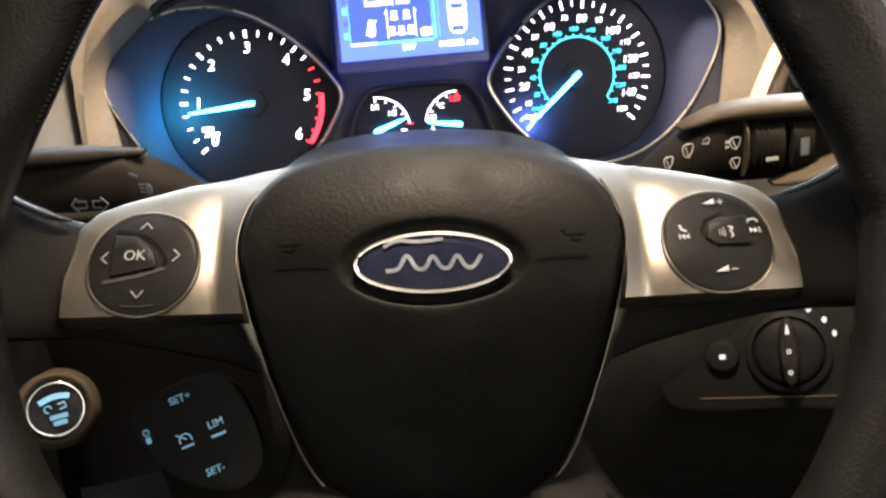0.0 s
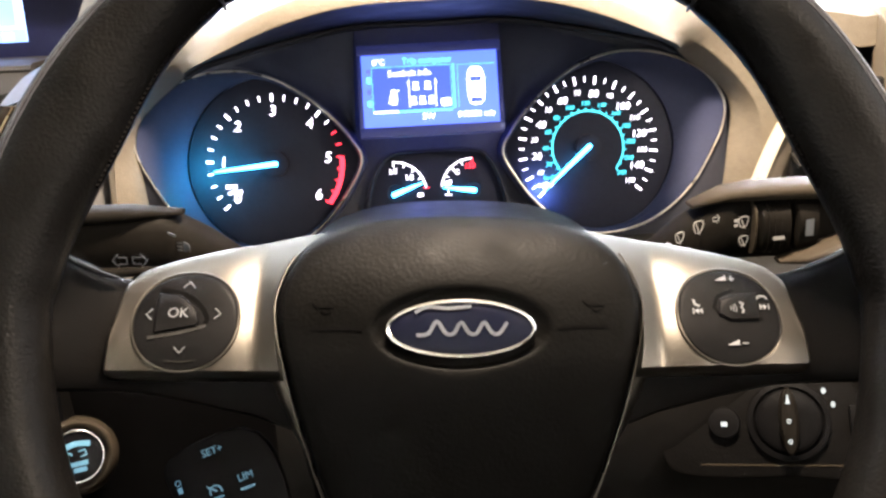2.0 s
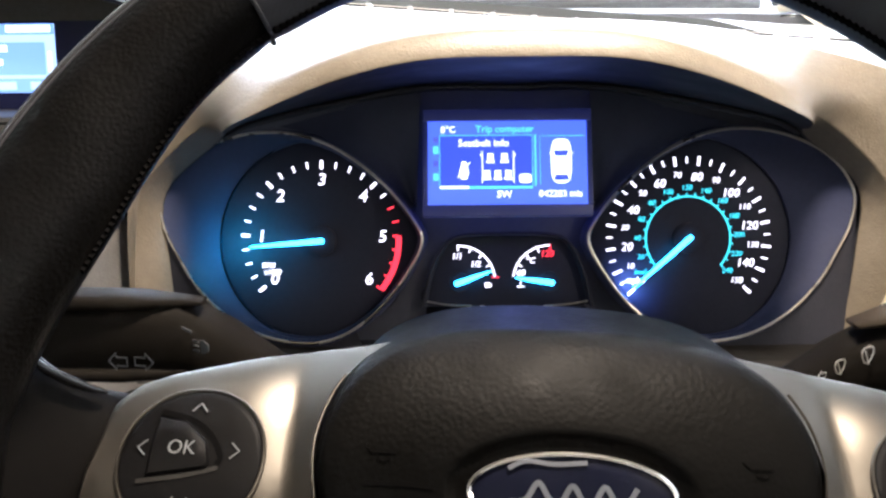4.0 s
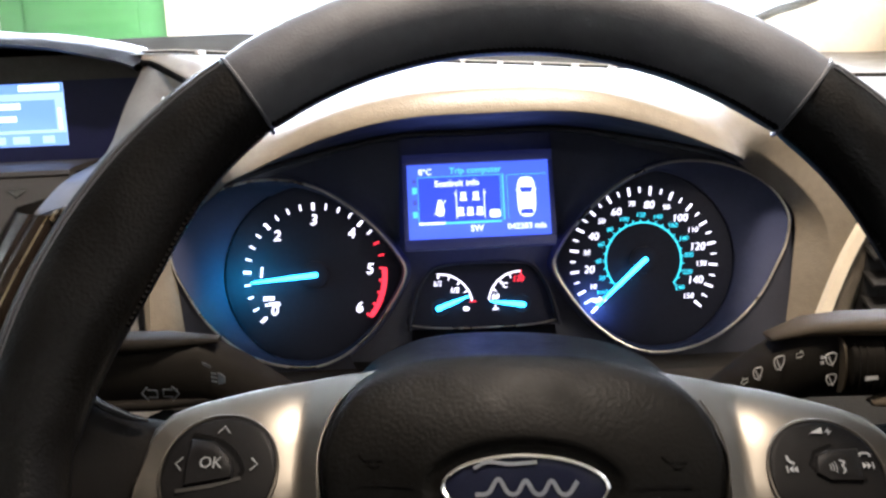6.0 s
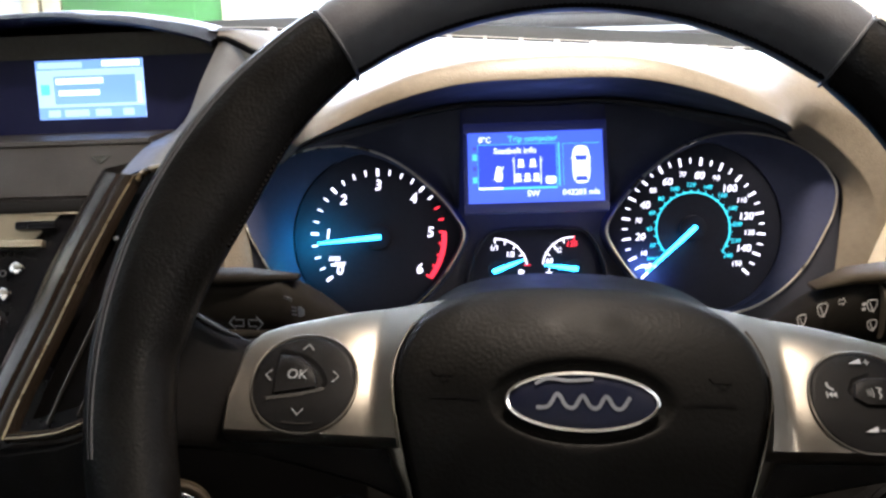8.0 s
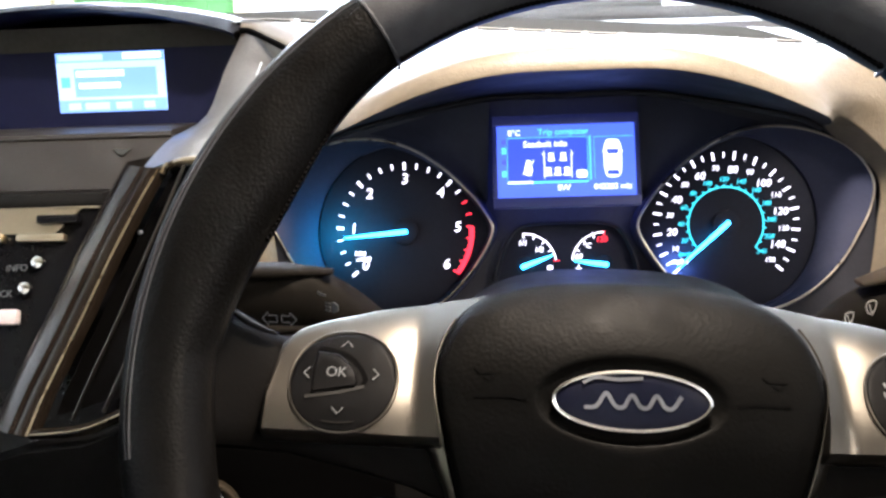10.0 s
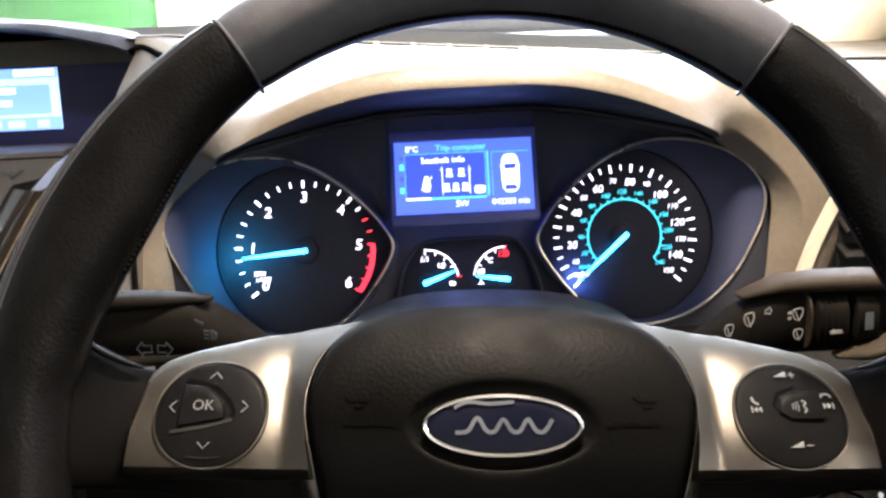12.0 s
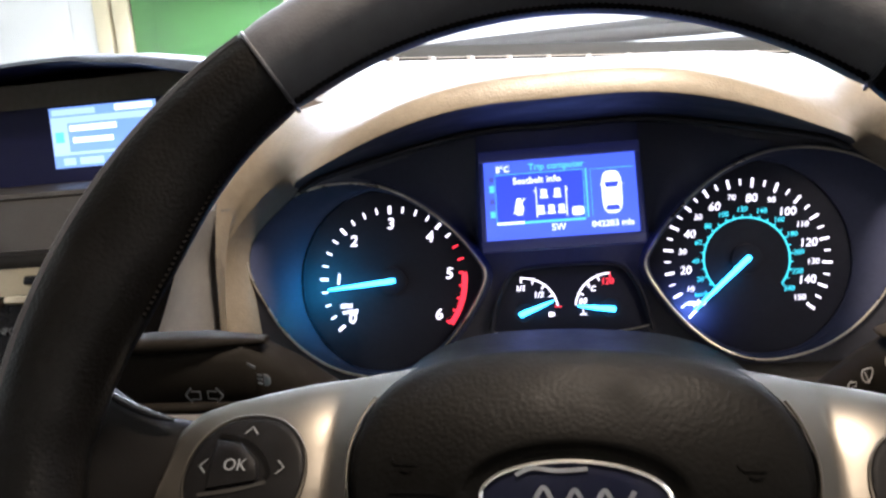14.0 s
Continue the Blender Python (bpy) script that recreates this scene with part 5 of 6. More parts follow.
la.shape, la.size, la.size_y, la.energy, la.color = "RECTANGLE", 2 * w, 2 * h, 0.014, (0.25, 0.33, 1.0)
new("screen_light", la).matrix_world = CL @ INV @ pose(0, 0, 0.0015, 180)
# Added spots over the needle tips stand in for the needles' blue spill.
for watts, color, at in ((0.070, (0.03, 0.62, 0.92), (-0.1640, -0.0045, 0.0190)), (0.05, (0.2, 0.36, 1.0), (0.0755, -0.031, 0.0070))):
    la = bpy.data.lights.new("needle_fill", "SPOT")
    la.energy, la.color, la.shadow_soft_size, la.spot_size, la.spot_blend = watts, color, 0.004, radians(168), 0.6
    new("needle_fill", la).matrix_world = CL @ Matrix.Translation(at)


# ---------------------------------------------------------------- stalks
def lever(points, sizes, sides=20):
    """A rounded lever through points with half height and half depth at each."""
    rows = []
    for p, (hh, hd) in zip(points, sizes):
        ring = []
        for k in range(sides):
            c, s = math.cos(k * math.tau / sides), math.sin(k * math.tau / sides)
            ring.append(Vector(p) + Vector((0, -hd * math.copysign(abs(c) ** 0.7, c), hh * math.copysign(abs(s) ** 0.7, s))))
        rows.append(ring)
    return loft(rows, closed=True, caps=True)


left = thing("indicator_stalk", "black plastic indicator stalk with white arrow marks", "stalk")
part("lever", lever([(-0.05, 0.140, 0.900), (-0.085, 0.118, 0.915), (-0.105, 0.106, 0.934), (-0.120, 0.096, 0.950), (-0.136, 0.085, 0.9625), (-0.155, 0.080, 0.9645), (-0.18, 0.076, 0.966), (-0.193, 0.074, 0.967), (-0.199, 0.074, 0.967)], [(0.010, 0.010), (0.0115, 0.0115), (0.0120, 0.0125), (0.0128, 0.013), (0.0145, 0.0135), (0.0150, 0.013), (0.0150, 0.012), (0.0142, 0.011), (0.009, 0.007)]), STALK, left)
part("lower_lip", lever([(-0.120, 0.092, 0.9440), (-0.135, 0.080, 0.9500), (-0.155, 0.073, 0.9515), (-0.178, 0.070, 0.9530), (-0.192, 0.070, 0.9545)], [(0.0012, 0.004), (0.0024, 0.007), (0.0028, 0.0085), (0.0026, 0.008), (0.0016, 0.005)]), STALK, left, "rounded lower lip of the stalk", smooth=60)
part("upper_edge", lever([(-0.128, 0.084, 0.9755), (-0.15, 0.075, 0.9785), (-0.175, 0.070, 0.9800), (-0.19, 0.068, 0.9805)], [(0.0012, 0.004), (0.0034, 0.0085), (0.0038, 0.0090), (0.0030, 0.007)]), STALK, left, "rounded upper ridge of the stalk", smooth=60)
right = thing("wiper_stalk", "black plastic wiper stalk with grey symbols", "stalk")
part("lever", lever([(0.05, 0.150, 0.892), (0.085, 0.128, 0.905), (0.104, 0.113, 0.922), (0.118, 0.101, 0.938), (0.137, 0.088, 0.953), (0.165, 0.079, 0.956), (0.188, 0.074, 0.957), (0.197, 0.073, 0.957), (0.202, 0.073, 0.957)], [(0.010, 0.010), (0.0110, 0.0115), (0.0120, 0.0125), (0.0140, 0.0135), (0.0172, 0.0138), (0.0175, 0.013), (0.0172, 0.012), (0.016, 0.010), (0.010, 0.006)]), STALK, right)
part("top_shell", lever([(0.122, 0.094, 0.9620), (0.136, 0.084, 0.9695), (0.150, 0.076, 0.9725), (0.170, 0.071, 0.9735), (0.190, 0.068, 0.9730), (0.200, 0.068, 0.9700)], [(0.0012, 0.006), (0.0032, 0.010), (0.0040, 0.0115), (0.0042, 0.0115), (0.0040, 0.011), (0.0025, 0.008)]), STALKTOP, right, "upper shell of the stalk, its lit brown put into the colour", smooth=60)
part("switch_collar", lever([(0.1475, 0.0785, 0.9545), (0.1490, 0.0760, 0.9545), (0.1605, 0.0725, 0.9555), (0.1620, 0.0745, 0.9555)], [(0.0120, 0.0105), (0.0126, 0.0118), (0.0126, 0.0118), (0.0120, 0.0105)]), STALK, right, "ribbed turning collar")
for k in range(4):
    part("collar_rib", lever([(0.1510 + 0.0027 * k, 0.0750 - 0.0006 * k, 0.9548), (0.1518 + 0.0027 * k, 0.0748 - 0.0006 * k, 0.9548)], [(0.0130, 0.0122), (0.0130, 0.0122)]), STALK, right)
part("collar_ring", lever([(0.1455, 0.0780, 0.9545), (0.1463, 0.0777, 0.9545)], [(0.0134, 0.0124), (0.0134, 0.0124)]), STALKTOP, right, "thin paler brown ring")
part("switch_collar", lever([(0.1635, 0.0727, 0.9558), (0.1645, 0.0715, 0.9558), (0.1730, 0.0700, 0.9560), (0.1740, 0.0715, 0.9560)], [(0.0118, 0.0100), (0.0124, 0.0113), (0.0120, 0.0110), (0.0112, 0.0095)]), STALK, right)
part("lower_tongue", lever([(0.156, 0.064, 0.9400), (0.166, 0.060, 0.9425), (0.176, 0.058, 0.9460), (0.186, 0.058, 0.9490), (0.196, 0.060, 0.9500)], [(0.0008, 0.004), (0.0024, 0.008), (0.0040, 0.010), (0.0046, 0.010), (0.0030, 0.007)]), STALKTOP, right, "lower tongue of the stalk, its lit brown put into the colour", smooth=60)


def mark(name, bm, at, yaw, parent, m=ICON, pitch=-66, size=1.0):
    return part(name, put(bm, Matrix.Translation(at) @ Euler((radians(pitch + 156), 0, radians(yaw))).to_matrix().to_4x4() @ Matrix.Scale(size, 4)), m, parent, smooth=0)


def arrow_outline(s):
    pts = [(0, 0.0), (0.0032, 0.0032), (0.0032, 0.0016), (0.0075, 0.0016), (0.0075, -0.0016), (0.0032, -0.0016), (0.0032, -0.0032)]
    P = [(s * x, y) for x, y in pts]
    return stroke(P + [P[0]], 0.0006)


mark("arrow_mark", arrow_outline(1), (-0.1580, 0.0632, 0.9590), -13, left)
mark("arrow_mark", arrow_outline(-1), (-0.1425, 0.0650, 0.9575), -13, left)
g = bmesh.new()
plate([(-0.0005, 0.0018), (0.0008, 0.0018), (0.0024, 0.0009), (0.0024, -0.0009), (0.0008, -0.0018), (-0.0005, -0.0018)], 0, 0.0002, 0.0001, bm=g)
for k in range(3):
    rect(-0.0034, -0.0012, -0.0016 + 0.0013 * k, -0.0011 + 0.0013 * k, bm=g)
mark("lamp_mark", g, (-0.1265, 0.0725, 0.9610), -30, left, size=1.4)
mark("lamp_mark", plate([(-0.0022, 0.0006), (0.0022, -0.0004), (0.0018, -0.0014), (-0.0022, -0.0004)], 0, 0.0002, 0.0001), (-0.1310, 0.0705, 0.9685), -30, left, size=1.2)


def wiper_mark():
    g = stroke(spline([(-0.0026, 0.001, 0), (-0.0020, 0.0028, 0), (0.0020, 0.0028, 0), (0.0026, 0.001, 0), (0.0012, -0.0014, 0), (-0.0012, -0.0014, 0), (-0.0026, 0.001, 0)], 22, False), 0.0005)
    stroke([(-0.0012, 0.0020), (0.0010, -0.0024)], 0.0005, bm=g)
    return g


for at, yaw, size in (((0.1150, 0.0860, 0.9465), 33, 1.15), ((0.1225, 0.0805, 0.9530), 31, 1.30), ((0.1405, 0.0690, 0.9580), 20, 1.1), ((0.1405, 0.0680, 0.9490), 20, 1.0)):
    mark("wiper_mark", wiper_mark(), at, yaw, right, ICONDIM, size=size)
for at, flip in (((0.1090, 0.0905, 0.9415), 1), ((0.1310, 0.0750, 0.9595), -1)):
    mark("arrow_mark", put(arrow_outline(flip), Matrix.Scale(0.6, 4)), at, 30, right, ICONDIM)
for dz in (0.0, -0.0024):
    mark("switch_mark", rect(-0.0010, 0.0010, -0.0007, 0.0007), (0.1375, 0.0705, 0.9590 + dz), 20, right, ICONDIM)
mark("switch_mark", rect(-0.0036, 0.0036, -0.0009, 0.0009), (0.1555, 0.0615, 0.9520), 10, right, ICONDIM)
mark("switch_mark", rect(-0.0020, 0.0020, -0.0040, 0.0040), (0.1685, 0.0592, 0.9570), 8, right, ICON)

# column shroud
rows = []
for y, rx, rz, cz in ((0.26, 0.055, 0.050, 0.865), (0.20, 0.058, 0.055, 0.878), (0.14, 0.060, 0.052, 0.893), (0.085, 0.056, 0.046, 0.908), (0.07, 0.050, 0.040, 0.912)):
    rows.append([Vector((rx * math.copysign(abs(math.cos(k * math.tau / 28)) ** 0.7, math.cos(k * math.tau / 28)), y, cz + rz * math.copysign(abs(math.sin(k * math.tau / 28)) ** 0.7, math.sin(k * math.tau / 28)))) for k in range(28)])
col = thing("column_shroud", "black plastic steering column shroud", "column shroud")
part("upper_shell", loft([r[0:15] for r in rows]), BLACK, col, smooth=50)
part("lower_shell", loft([r[14:] + r[:1] for r in rows]), DASHLOW, col, smooth=50)

# ---------------------------------------------------------------- start button
SB = look((-0.2177, 0.1215, 0.8262), (-0.02, -0.33, 1.06)) @ Matrix.Rotation(math.pi, 4, "Y")
SB = SB @ Matrix.Scale(0.85, 4)
start = thing("start_button", "round engine start button with a chrome rim", "button", SB)
# Collar wears the lit stalk tone, so its light is in the colour.
part("collar", dome(ellipse(0, 0, 0.0245, 0.0245, 40), [(1.12, -0.02), (1.02, 0.000), (0.97, 0.0030), (0.90, 0.0042), (0.83, 0.0034), (0.76, -0.003)]), STALKTOP, start, "raised collar, its brown light from above put into the colour", smooth=60)
part("rim", tube([p + Vector((0, 0, 0.002)) for p in ellipse(0, 0, 0.0172, 0.0172, 48)], 0.0010, closed=True), CHROME, start, "chrome rim")
part("cap", dome(ellipse(0, 0, 0.0164, 0.0164, 40), [(1.0, -0.004), (0.98, 0.001), (0.6, 0.0016)]), GLOSS, start, "gloss black cap")
part("lettering_bar", put(stroke(spline([(-0.0095, 0.0060, 0), (0.0, 0.0084, 0), (0.0095, 0.0068, 0)], 12, False), 0.0036), Matrix.Translation((0, 0, 0.0022))), ICE_GLOW, start, "blue backlit bar", smooth=0)
g = stroke([(-0.0050 + 0.0022 * math.cos(a), 0.0010 + 0.0022 * math.sin(a)) for a in [k * math.tau / 12 for k in range(10)]], 0.0008)
stroke([(0.0015, 0.0030), (0.0055, 0.0036), (0.0062, 0.0000), (0.0020, -0.0006)], 0.0009, bm=g)
part("engine_mark", put(g, Matrix.Translation((0, 0, 0.0020))), ICE_GLOW, start, "plain blue symbol", smooth=0)
for y, wd in ((-0.0050, 0.0055), (-0.0090, 0.0042)):
    part("lettering_bar", put(rect(-wd, wd, y - 0.0015, y + 0.0015), Matrix.Translation((0.0006, 0, 0.0021))), ICE_GLOW, start, "blue backlit bar", smooth=0)
rows = []
for x, dy in ((-0.262, 0.0), (-0.24, 0.0), (-0.215, 0.004), (-0.19, 0.012), (-0.16, 0.03), (-0.12, 0.05)):
    rows.append([Vector((x, 0.135 + dy + 0.02 * k / 5, 0.90 - 0.03 * k)) for k in range(6)])
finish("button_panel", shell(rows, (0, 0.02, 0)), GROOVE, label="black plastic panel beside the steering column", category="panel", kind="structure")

# ---------------------------------------------------------------- light switch
LS = look((0.2230, 0.186, 0.7845), (0.0, -0.33, 1.06)) @ Matrix.Rotation(math.pi, 4, "Y") @ Matrix.Rotation(radians(8), 4, "Z")
lights = thing("light_switch", "dark rotary headlight switch with white symbols", "switch", LS)
part("plate", plate(spline([(-0.075, 0.030, 0), (-0.04, 0.036, 0), (0.0, 0.040, 0), (0.03, 0.036, 0), (0.046, 0.012, 0), (0.046, -0.035, 0), (0.0, -0.037, 0), (-0.075, -0.035, 0), (-0.083, 0.0, 0)], 60), -0.012, -0.002, 0.003), MOULDED, lights, "dark grey switch plate")
part("knob_ring", dome(ellipse(0, 0, 0.0265, 0.0265, 48), [(1.0, -0.003), (0.98, 0.003), (0.85, 0.004), (0.8, 0.001)]), BUTTON, lights)
knob = part("knob", dome(ellipse(0, 0, 0.021, 0.021, 48), [(1.0, 0.0), (0.97, 0.006), (0.85, 0.008), (0.4, 0.008)]), BUTTON, lights, "round black knob")
part("knob_grip", dome([Vector((0.0062 * math.sin(math.pi * k / 16) * (1 if k <= 16 else 1), 0.022 * math.cos(math.pi * k / 16), 0)) for k in range(32)], [(1.0, 0.004), (1.0, 0.014), (0.94, 0.018), (0.7, 0.0198), (0.3, 0.0200)]), STALK, knob, "raised grip bar")
part("pointer", put(plate([(-0.0014, -0.002), (0.0014, -0.002), (0.0004, 0.004), (-0.0004, 0.004)], 0, 0.0003, 0.0001), Matrix.Translation((0, 0.013, 0.0202))), PALE_GLOW, knob, smooth=0)
for y in (0.0, -0.013):
    part("pointer", put(stroke([(0.0012 * math.cos(a), 0.0012 * math.sin(a)) for a in [k * math.tau / 8 for k in range(9)]], 0.0007), Matrix.Translation((0, y, 0.0202))), PALE_GLOW, knob, smooth=0)
for deg, wd in ((82, 0.0022), (62, 0.0030), (40, 0.0030), (20, 0.0026)):
    p = Vector((0.030 * math.cos(radians(deg)), 0.030 * math.sin(radians(deg)), -0.0018))
    g = rect(-wd / 2, wd / 2, -0.0012, 0.0012)
    rect(-0.0008, 0.0008, -0.0020, 0.0020, bm=g)
    part("symbol", put(g, Matrix.Translation(p)), PALE_GLOW, lights, smooth=0)
fog = part("fog_button", put(dome(ellipse(0, 0, 0.0105, 0.0105, 32), [(1.0, -0.002), (0.95, 0.004), (0.6, 0.0048)]), Matrix.Translation((-0.041, -0.001, 0))), BUTTON, lights, "round fog lamp button")
part("symbol", put(rect(-0.002, 0.002, -0.0016, 0.0016), Matrix.Translation((-0.041, -0.002, 0.0050))), PALE_GLOW, fog, smooth=0)
for k in range(4):
    part("symbol", put(rect(-0.0014, 0.0014, -0.001, 0.001), Matrix.Translation((-0.056 + 0.0085 * k, 0.0150 + 0.0012 * k, -0.0018))), PALE_GLOW, lights, smooth=0)
part("thumb_wheel", put(box(-0.003, 0.003, -0.010, 0.010, -0.002, 0.005, 0.002), Matrix.Translation((0.040, 0.0, 0))), BUTTON, lights, "ridged thumb wheel")
part("seam", box(-0.058, 0.034, -0.0296, -0.0286, -0.0022, -0.0012), STALKTOP, lights, "thin pale seam")

# ---------------------------------------------------------------- outer vent by the door
ov = thing("side_vent", "black slatted air vent with a satin silver edge", "vent")
part("edge_strip", loft([[p + Vector(o) for p in spline([(0.192, 0.246, 0.86), (0.2005, 0.249, 0.895), (0.2105, 0.251, 0.925), (0.2225, 0.252, 0.957), (0.2350, 0.2515, 0.983), (0.2500, 0.2505, 1.008)], 20, False)] for o in ((0.0, 0.0, 0.0), (0.0015, -0.004, 0), (0.008, -0.005, 0), (0.010, 0.0, 0), (0.010, 0.02, 0))]), STRIPMETAL, ov, "pale satin edge strip")
strip = spline([(0.192, 0.246, 0.86), (0.2005, 0.249, 0.895), (0.2105, 0.251, 0.925), (0.2225, 0.252, 0.957), (0.2350, 0.2515, 0.983), (0.2500, 0.2505, 1.008)], 20, False)
part("surround", loft([[p + Vector((0.008, -0.003, 0)) for p in strip], [p + Vector((0.020, 0.0, 0)) for p in strip], [p + Vector((0.026, 0.004, 0)) for p in strip], [p + Vector((0.028, 0.03, 0)) for p in strip]]), DASH, ov, "grained plastic vent surround", smooth=60)
part("housing", box(0.240, 0.318, 0.250, 0.30, 0.895, 1.0, 0.004), BLACK, ov)
for k in range(5):
    part("slat", put(box(0.240, 0.316, -0.012, 0.012, -0.0015, 0.0015, 0.001), pose(0, 0.247, 0.915 + 0.017 * k, 20)), BLACK, ov)

# ---------------------------------------------------------------- centre display and stack
disp = thing("centre_display", "lit pale blue audio display under a curved hood", "display", Matrix.Translation((-0.385, 0.4430, 1.0685)))
w, h = 0.0485, 0.0257
part("screen", put(plate([(-w, -h), (w, -h), (w, h), (-w, h)], -0.004, 0.0, 0.0003), Euler((radians(87), 0, 0)).to_matrix().to_4x4()), AUDIO_LIGHT, disp, "pale blue lit screen")


def on_disp(x0, x1, y0, y1, m, z):
    part("display_block", put(rect(x0, x1, y0, y1, z, 0.0001), Euler((radians(87), 0, 0)).to_matrix().to_4x4()), m, disp, smooth=0)


on_disp(-w, w, 0.0175, h, AUDIO_MID, 0.0001)
on_disp(-0.046, -0.006, 0.0190, 0.0240, AUDIO_LIGHT, 0.0003)
on_disp(0.012, 0.046, 0.0195, 0.0245, SCREEN_WHITE, 0.0003)
on_disp(-0.033, 0.041, -0.0125, 0.0120, AUDIO_MID, 0.0001)
on_disp(-0.031, 0.012, 0.0050, 0.0100, SCREEN_WHITE, 0.0003)
on_disp(-0.029, 0.008, -0.0050, -0.0005, SCREEN_WHITE, 0.0003)
on_disp(-0.045, -0.037, -0.0040, 0.0050, SCREEN_CYAN, 0.0003)
on_disp(0.043, 0.0455, -0.0125, 0.0050, SCREEN_WHITE, 0.0003)
on_disp(-w, w, -h, -0.0150, AUDIO_MID, 0.0001)
for x0, x1 in ((-0.040, -0.029), (-0.025, -0.003), (0.003, 0.017), (0.028, 0.038)):
    on_disp(x0, x1, -0.0235, -0.0175, AUDIO_LIGHT, 0.0003)
for a, b, c, d in ((-0.16, -w, -0.045, 0.045), (w, 0.113, -0.045, 0.045), (-w, w, h, 0.045), (-w, w, -0.045, -h)):
    part("mask", put(box(a, b, c, d, -0.006, -0.001), Euler((radians(87), 0, 0)).to_matrix().to_4x4()), NAVY, disp, "black display mask, the screen's blue halo tinted in", smooth=0)
# hood over the display
FR = [(-0.66, 0.36, 1.087), (-0.56, 0.375, 1.108), (-0.474, 0.385, 1.1205), (-0.449, 0.385, 1.1255), (-0.41, 0.385, 1.1275), (-0.376, 0.385, 1.1268), (-0.353, 0.385, 1.1240), (-0.33, 0.385, 1.1215), (-0.307, 0.386, 1.1170), (-0.27, 0.388, 1.1075), (-0.258, 0.39, 1.1030)]
TP = [(-0.66, 0.37, 1.090), (-0.56, 0.38, 1.111), (-0.476, 0.39, 1.123), (-0.451, 0.39, 1.128), (-0.412, 0.39, 1.130), (-0.376, 0.39, 1.1295), (-0.354, 0.39, 1.127), (-0.33, 0.392, 1.1255), (-0.307, 0.395, 1.122), (-0.274, 0.40, 1.116), (-0.252, 0.41, 1.110)]
front = [Vector(p) for p in FR]
edge = [Vector(p) for p in TP]
back = [Vector((p.x - 0.024, 0.485, p.z + 0.010)) for p in edge]
under = [Vector((min(p.x, -0.272), 0.440, p.z - 0.004)) for p in front]
ch = thing("display_hood", "dark grey grained hood over the centre display", "hood", kind="structure")
part("hood_underside", loft([spline(under, 60, False), spline([p + Vector((0, 0.003, -0.0015)) for p in front], 60, False), spline(front, 60, False)]), NAVY, ch, "dark underside of the hood, the screen's blue halo tinted in", smooth=50)
part("hood", loft([spline(front, 60, False), spline(edge, 60, False), spline([p + Vector((0, 0.004, 0.0015)) for p in edge], 60, False), spline(back, 60, False), spline([p + Vector((0, 0.10, -0.03)) for p in back], 60, False)]), HOODDARK, ch, smooth=50)
# blade of trim running down from the hood's corner to the vent
BA = [(-0.2535, 0.404, 1.1045), (-0.2595, 0.396, 1.0900), (-0.2660, 0.384, 1.0720), (-0.276, 0.36, 1.039), (-0.296, 0.33, 1.024), (-0.309, 0.30, 1.003)]
BB = [(-0.2275, 0.382, 1.0925), (-0.2280, 0.375, 1.0820), (-0.2280, 0.366, 1.070), (-0.232, 0.325, 1.045), (-0.240, 0.29, 1.030), (-0.250, 0.268, 1.017)]
BC = [(-0.2050, 0.364, 1.0830), (-0.2050, 0.365, 1.0700), (-0.205, 0.366, 1.056), (-0.207, 0.325, 1.030), (-0.210, 0.29, 1.015), (-0.215, 0.268, 1.000)]
part("blade", shell([spline(r, 18, False) for r in (BA, [(Vector(a) + Vector(b)) / 2 + Vector((0, -0.004, 0.002)) for a, b in zip(BA, BB)], BB, BC)], (0.004, 0.012, -0.006)), DASHMID, ch, "smooth grey trim blade", smooth=60)
# Gap's shade drawn as a near-black bar along the pad's front edge.
part("seam", tube([Vector((x, rise_start(x)[0] - 0.0010, rise_start(x)[1] - 0.0030)) for x in (-0.254, -0.248, -0.24, -0.23, -0.22, -0.21, -0.205)], 0.0026, sides=8), GROOVE, ch, "dark bar drawn for the shade of the gap above the trim blade")
part("clip", tube(spline([(-0.2300, 0.3840, 1.0850), (-0.2325, 0.3740, 1.0760), (-0.2355, 0.3640, 1.0660)], 8, False), [0.0006, 0.0016, 0.0022, 0.0022, 0.0018, 0.0016, 0.0012, 0.0005], sides=8), CHROME, ch, "small bright clip", smooth=60)
part("display_side", loft([spline([Vector(p) for p in BA], 14, False), spline([Vector((min(p[0] - 0.002, -0.272), 0.442, p[2])) for p in BA], 14, False)]), GLOSS, ch)
# ledge and audio stack
st = thing("centre_stack", "dark audio stack with gloss black and silver keys", "audio unit")


def stack_y(z):
    return 0.36 + (z - 0.985) * 0.414


part("ledge", shell([[Vector((x, y, z)) for x in (-0.60, -0.50, -0.40, -0.312)] for y, z in ((0.444, 1.0305), (0.385, 1.0290), (0.3795, 1.0278), (0.378, 1.0245))], (0, 0.004, -0.004)), STACKGREY, st, "shallow ledge under the display")
part("upper_panel", shell([[Vector((x, stack_y(z) + 0.004, z)) for x in (-0.64, -0.50, -0.40, -0.31)] for z in (1.0245, 1.01, 0.995, 0.984)], (0, 0.01, 0)), STACKGREY, st, "dark grey upper panel")
part("panel_mark", put(plate([(-0.008, 0.003), (0.008, 0.003), (0.0, -0.004)], 0, 0.0006, 0.0003), pose(-0.352, stack_y(1.012) + 0.003, 1.012, 67)), SILVER, st)
part("disc_slot", box(-0.62, -0.362, 0.352, 0.375, 0.972, 0.983, 0.002), BLACK, st, "dark disc slot")
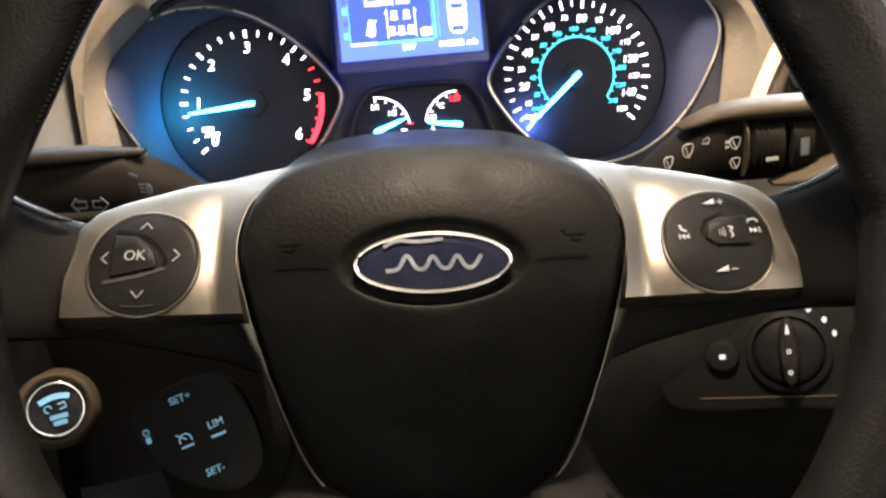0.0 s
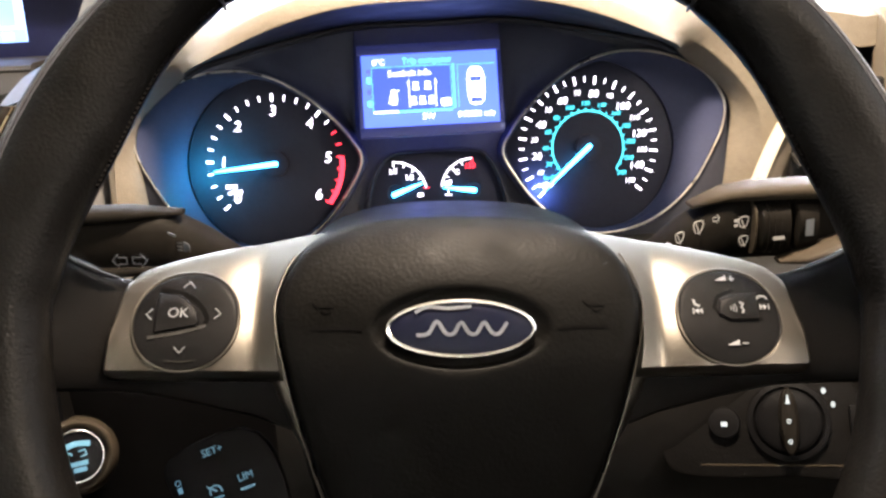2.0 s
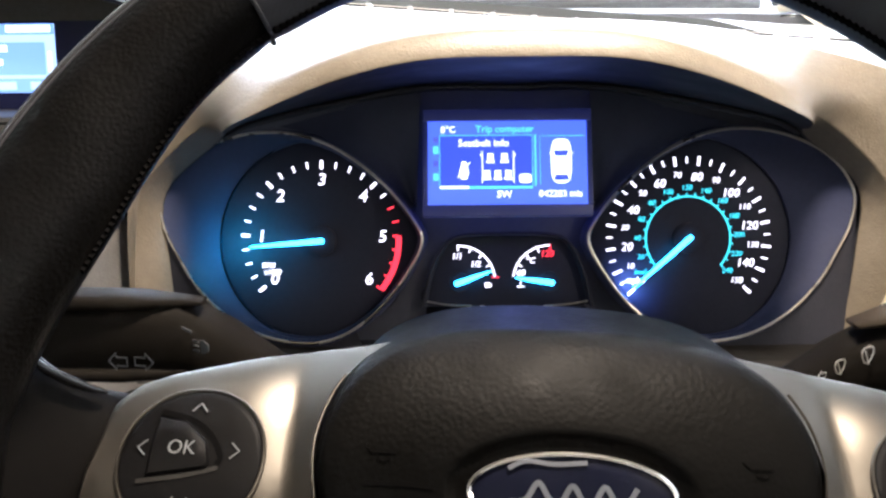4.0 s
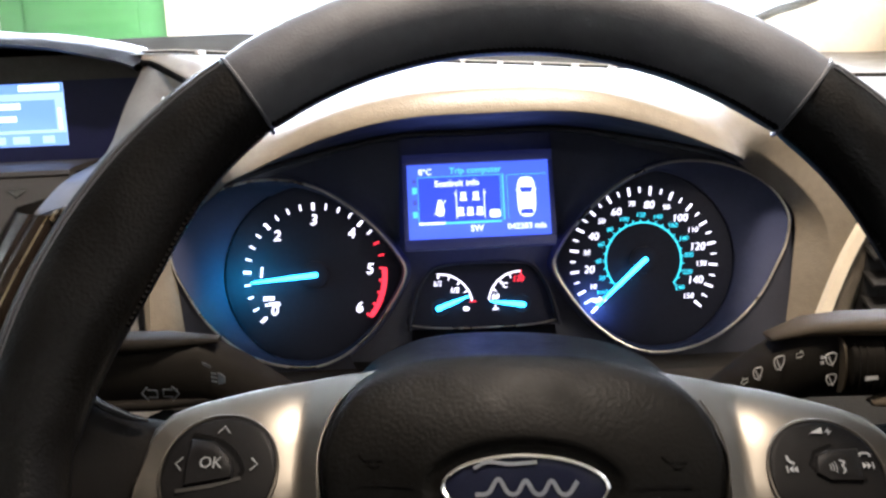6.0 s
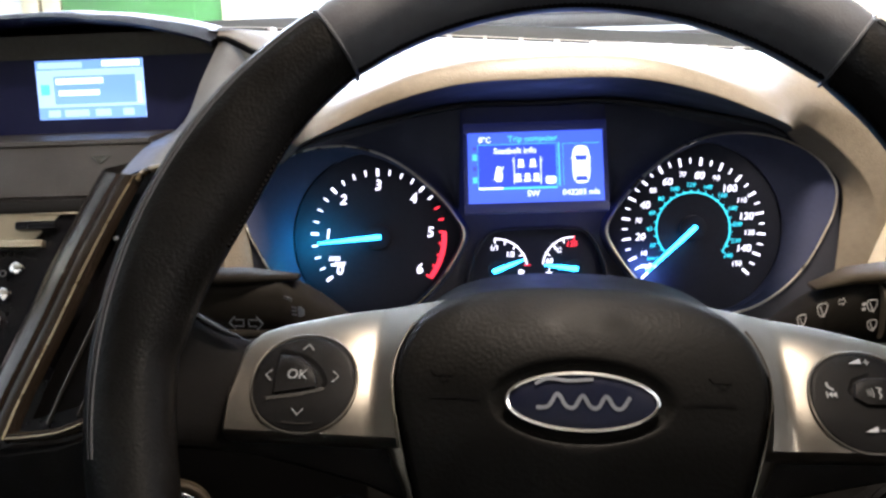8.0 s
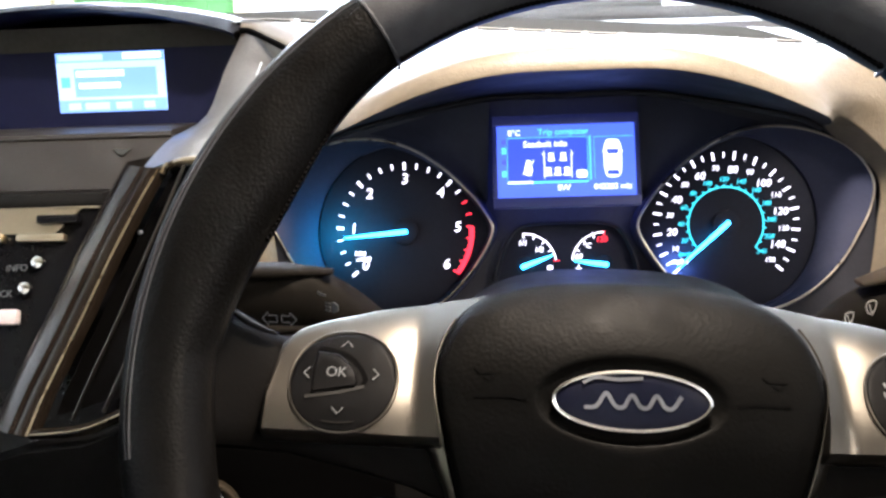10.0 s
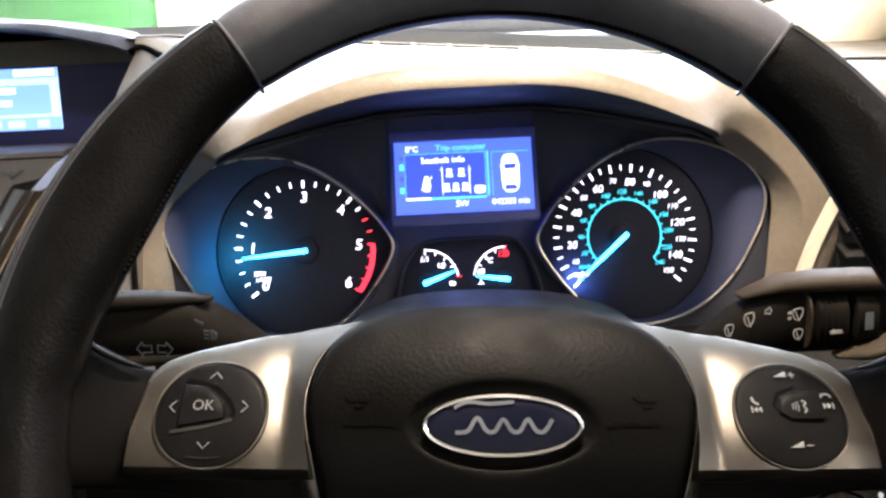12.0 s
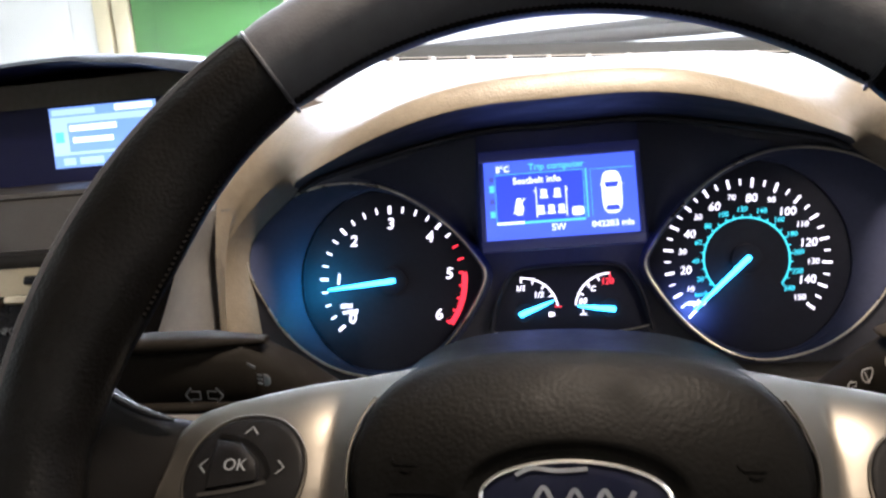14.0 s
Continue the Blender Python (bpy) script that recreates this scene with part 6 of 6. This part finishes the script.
part("silver_strip", shell([[Vector((x, stack_y(z), z)) for x in (-0.64, -0.50, -0.42, xe)] for z, xe in ((0.972, -0.380), (0.968, -0.384), (0.955, -0.398), (0.952, -0.402))], (0, 0.006, 0)), PALEMETAL, st, "silver strip, the lamp's golden reflection put into its colour")
# Pale lip drawn for the highlight under the slot's right end.
part("slot_lip", box(-0.405, -0.366, 0.3525, 0.3560, 0.9705, 0.9722, 0.0005), PALEMETAL, st, "short pale lip drawn for the highlight under the disc slot")
part("key_field", shell([[Vector((x, stack_y(z) + 0.003, z)) for x in (-0.64, -0.50, -0.40, -0.34)] for z in (0.97, 0.92, 0.87, 0.82, 0.76, 0.68)], (0, 0.01, 0)), GLOSS, st, "gloss black key field")


def key(x0, x1, z, hh, m, label="", lift=0.006):
    y = stack_y(z)
    return part("key", put(box(x0, x1, -hh, hh, -0.002, lift, min(hh * 0.45, 0.002)), Matrix.Translation((0, y, z)) @ Euler((radians(67), 0, 0)).to_matrix().to_4x4()), m, st, label)


key(-0.414, -0.380, 0.961, 0.0035, GLOSS, "gloss black key", 0.009)
key(-0.520, -0.442, 0.948, 0.0030, PALEMETAL, "slim silver key")
key(-0.431, -0.392, 0.948, 0.0030, PALEMETAL, "slim silver key")
key(-0.520, -0.425, 0.890, 0.0060, KEYPALE, "pale pinkish oval key")
part("lettering", put(rect(-0.005, 0.005, -0.0014, 0.0014), pose(-0.446, stack_y(0.893) - 0.0062, 0.8925, 67)), WARN_RED, st, "small red mark", smooth=0)
for body, x, z in (("INFO", -0.431, 0.9265), ("CLOCK", -0.446, 0.9075)):
    part("lettering", put(text_bm(body, 0.0078, 0.0002), pose(x, stack_y(z) - 0.0005, z, 67)), ICON, st, "white letters", smooth=0)
for x, z in ((-0.413, 0.930), (-0.422, 0.911), (-0.447, 0.872), (-0.459, 0.853)):
    part("key", put(dome(ellipse(0, 0, 0.0052, 0.0052, 20), [(1, 0), (0.9, 0.004), (0.4, 0.005)]), pose(x, stack_y(z), z, 67)), CHROME, st, "small chrome push key")
# tall vent beside the stack
VL = [(-0.275, 0.262, 1.010), (-0.286, 0.252, 0.990), (-0.303, 0.235, 0.955), (-0.320, 0.215, 0.915), (-0.338, 0.195, 0.875), (-0.346, 0.182, 0.852)]
VR = [(-0.232, 0.240, 1.016), (-0.236, 0.232, 0.990), (-0.242, 0.215, 0.960), (-0.250, 0.190, 0.925), (-0.258, 0.165, 0.895), (-0.262, 0.152, 0.882)]
cv = thing("centre_vent", "tall black air vent with a gloss dark trim", "vent")
# Vent depth drawn dark by colour, standing in for its shade.
part("recess", loft([spline([Vector(p) + Vector((0, 0.03, 0)) for p in VL], 14, False), spline([Vector(p) + Vector((0, 0.03, 0)) for p in VR], 14, False)]), GROOVE, cv)
vl, vr = spline(VL, 20, False), spline(VR, 20, False)
part("trim", loft([[p + Vector(o) for p in vl] for o in ((0.003, 0.006, 0), (0.0, -0.002, 0), (-0.004, -0.0045, 0.0005), (-0.010, -0.0030, 0.001), (-0.0125, -0.0005, 0.001), (-0.0150, -0.0025, 0.0015), (-0.024, 0.0030, 0.002), (-0.032, 0.0130, 0.002), (-0.038, 0.030, 0.002), (-0.044, 0.12, 0.0))]), VENTTRIM, cv, "gloss dark trim, warm reflection tinted into its brown", smooth=60)
# Glint on the trim edge drawn as a thin warm bar.
part("edge_line", tube([p + Vector((-0.002, -0.0042, 0.0003)) for p in vl], 0.0007, sides=6), BRONZE, cv, "thin warm line drawn for the glint along the edge")
part("top_bar", tube(spline([vl[1], vl[0] + Vector((0.004, -0.001, 0.0015)), (vl[0] + vr[0]) / 2 + Vector((0, -0.004, 0.003)), vr[0]], 14, False), 0.0026, sides=8), BRONZE, cv, "top edge, its warm lit tone put into the colour")
part("bottom_bar", tube(spline([vl[-1], (vl[-1] + vr[-1]) / 2 + Vector((0.004, -0.004, -0.004)), vr[-1]], 10, False), 0.0036, sides=8), VENTTRIM, cv)
part("edge_line", tube(spline([vl[-1] + Vector((0, -0.004, 0.001)), (vl[-1] + vr[-1]) / 2 + Vector((0.004, -0.0080, -0.002)), vr[-1] + Vector((0, -0.004, 0.001))], 12, False), 0.0006, sides=6), BRONZE, cv)
side_edge = spline([(-0.200, 0.276, 1.014), (-0.2250, 0.2700, 0.987), (-0.2255, 0.2705, 0.957), (-0.2235, 0.268, 0.925), (-0.221, 0.264, 0.895), (-0.219, 0.262, 0.875)], 20, False)
part("cheek", loft([[p + Vector((0.003, 0.008, 0)) for p in vr], [p + Vector((0.003, -0.001, 0)) for p in vr], [a.lerp(b, 0.12) + Vector((0, -0.002, 0)) for a, b in zip(vr, side_edge)], [a.lerp(b, 0.5) + Vector((0, -0.001, 0)) for a, b in zip(vr, side_edge)], side_edge]), DASHMID, cv, "grained plastic cheek between vent and instruments", smooth=60)
for f in (0.35, 0.65):
    path = [a.lerp(b, f) + Vector((0, 0.006, 0)) for a, b in zip(vl, vr)]
    part("slat", tube(path, 0.0006, sides=6, flat=2.4), SILVER, cv, "slim satin vane")
part("thumb_tab", box(-0.2872, -0.2848, 0.236, 0.240, 0.9688, 0.9712, 0.0006), ICON, cv, "small white tab")
rows = []
for k in range(6):
    rows.append([Vector((x, 0.155 + dy - 0.004 * k, z - 0.03 * k)) for x, dy, z in ((-0.50, 0.11, 0.79), (-0.42, 0.06, 0.81), (-0.35, 0.02, 0.842), (-0.30, 0.0, 0.855), (-0.262, -0.012, 0.872), (-0.225, -0.02, 0.885))])
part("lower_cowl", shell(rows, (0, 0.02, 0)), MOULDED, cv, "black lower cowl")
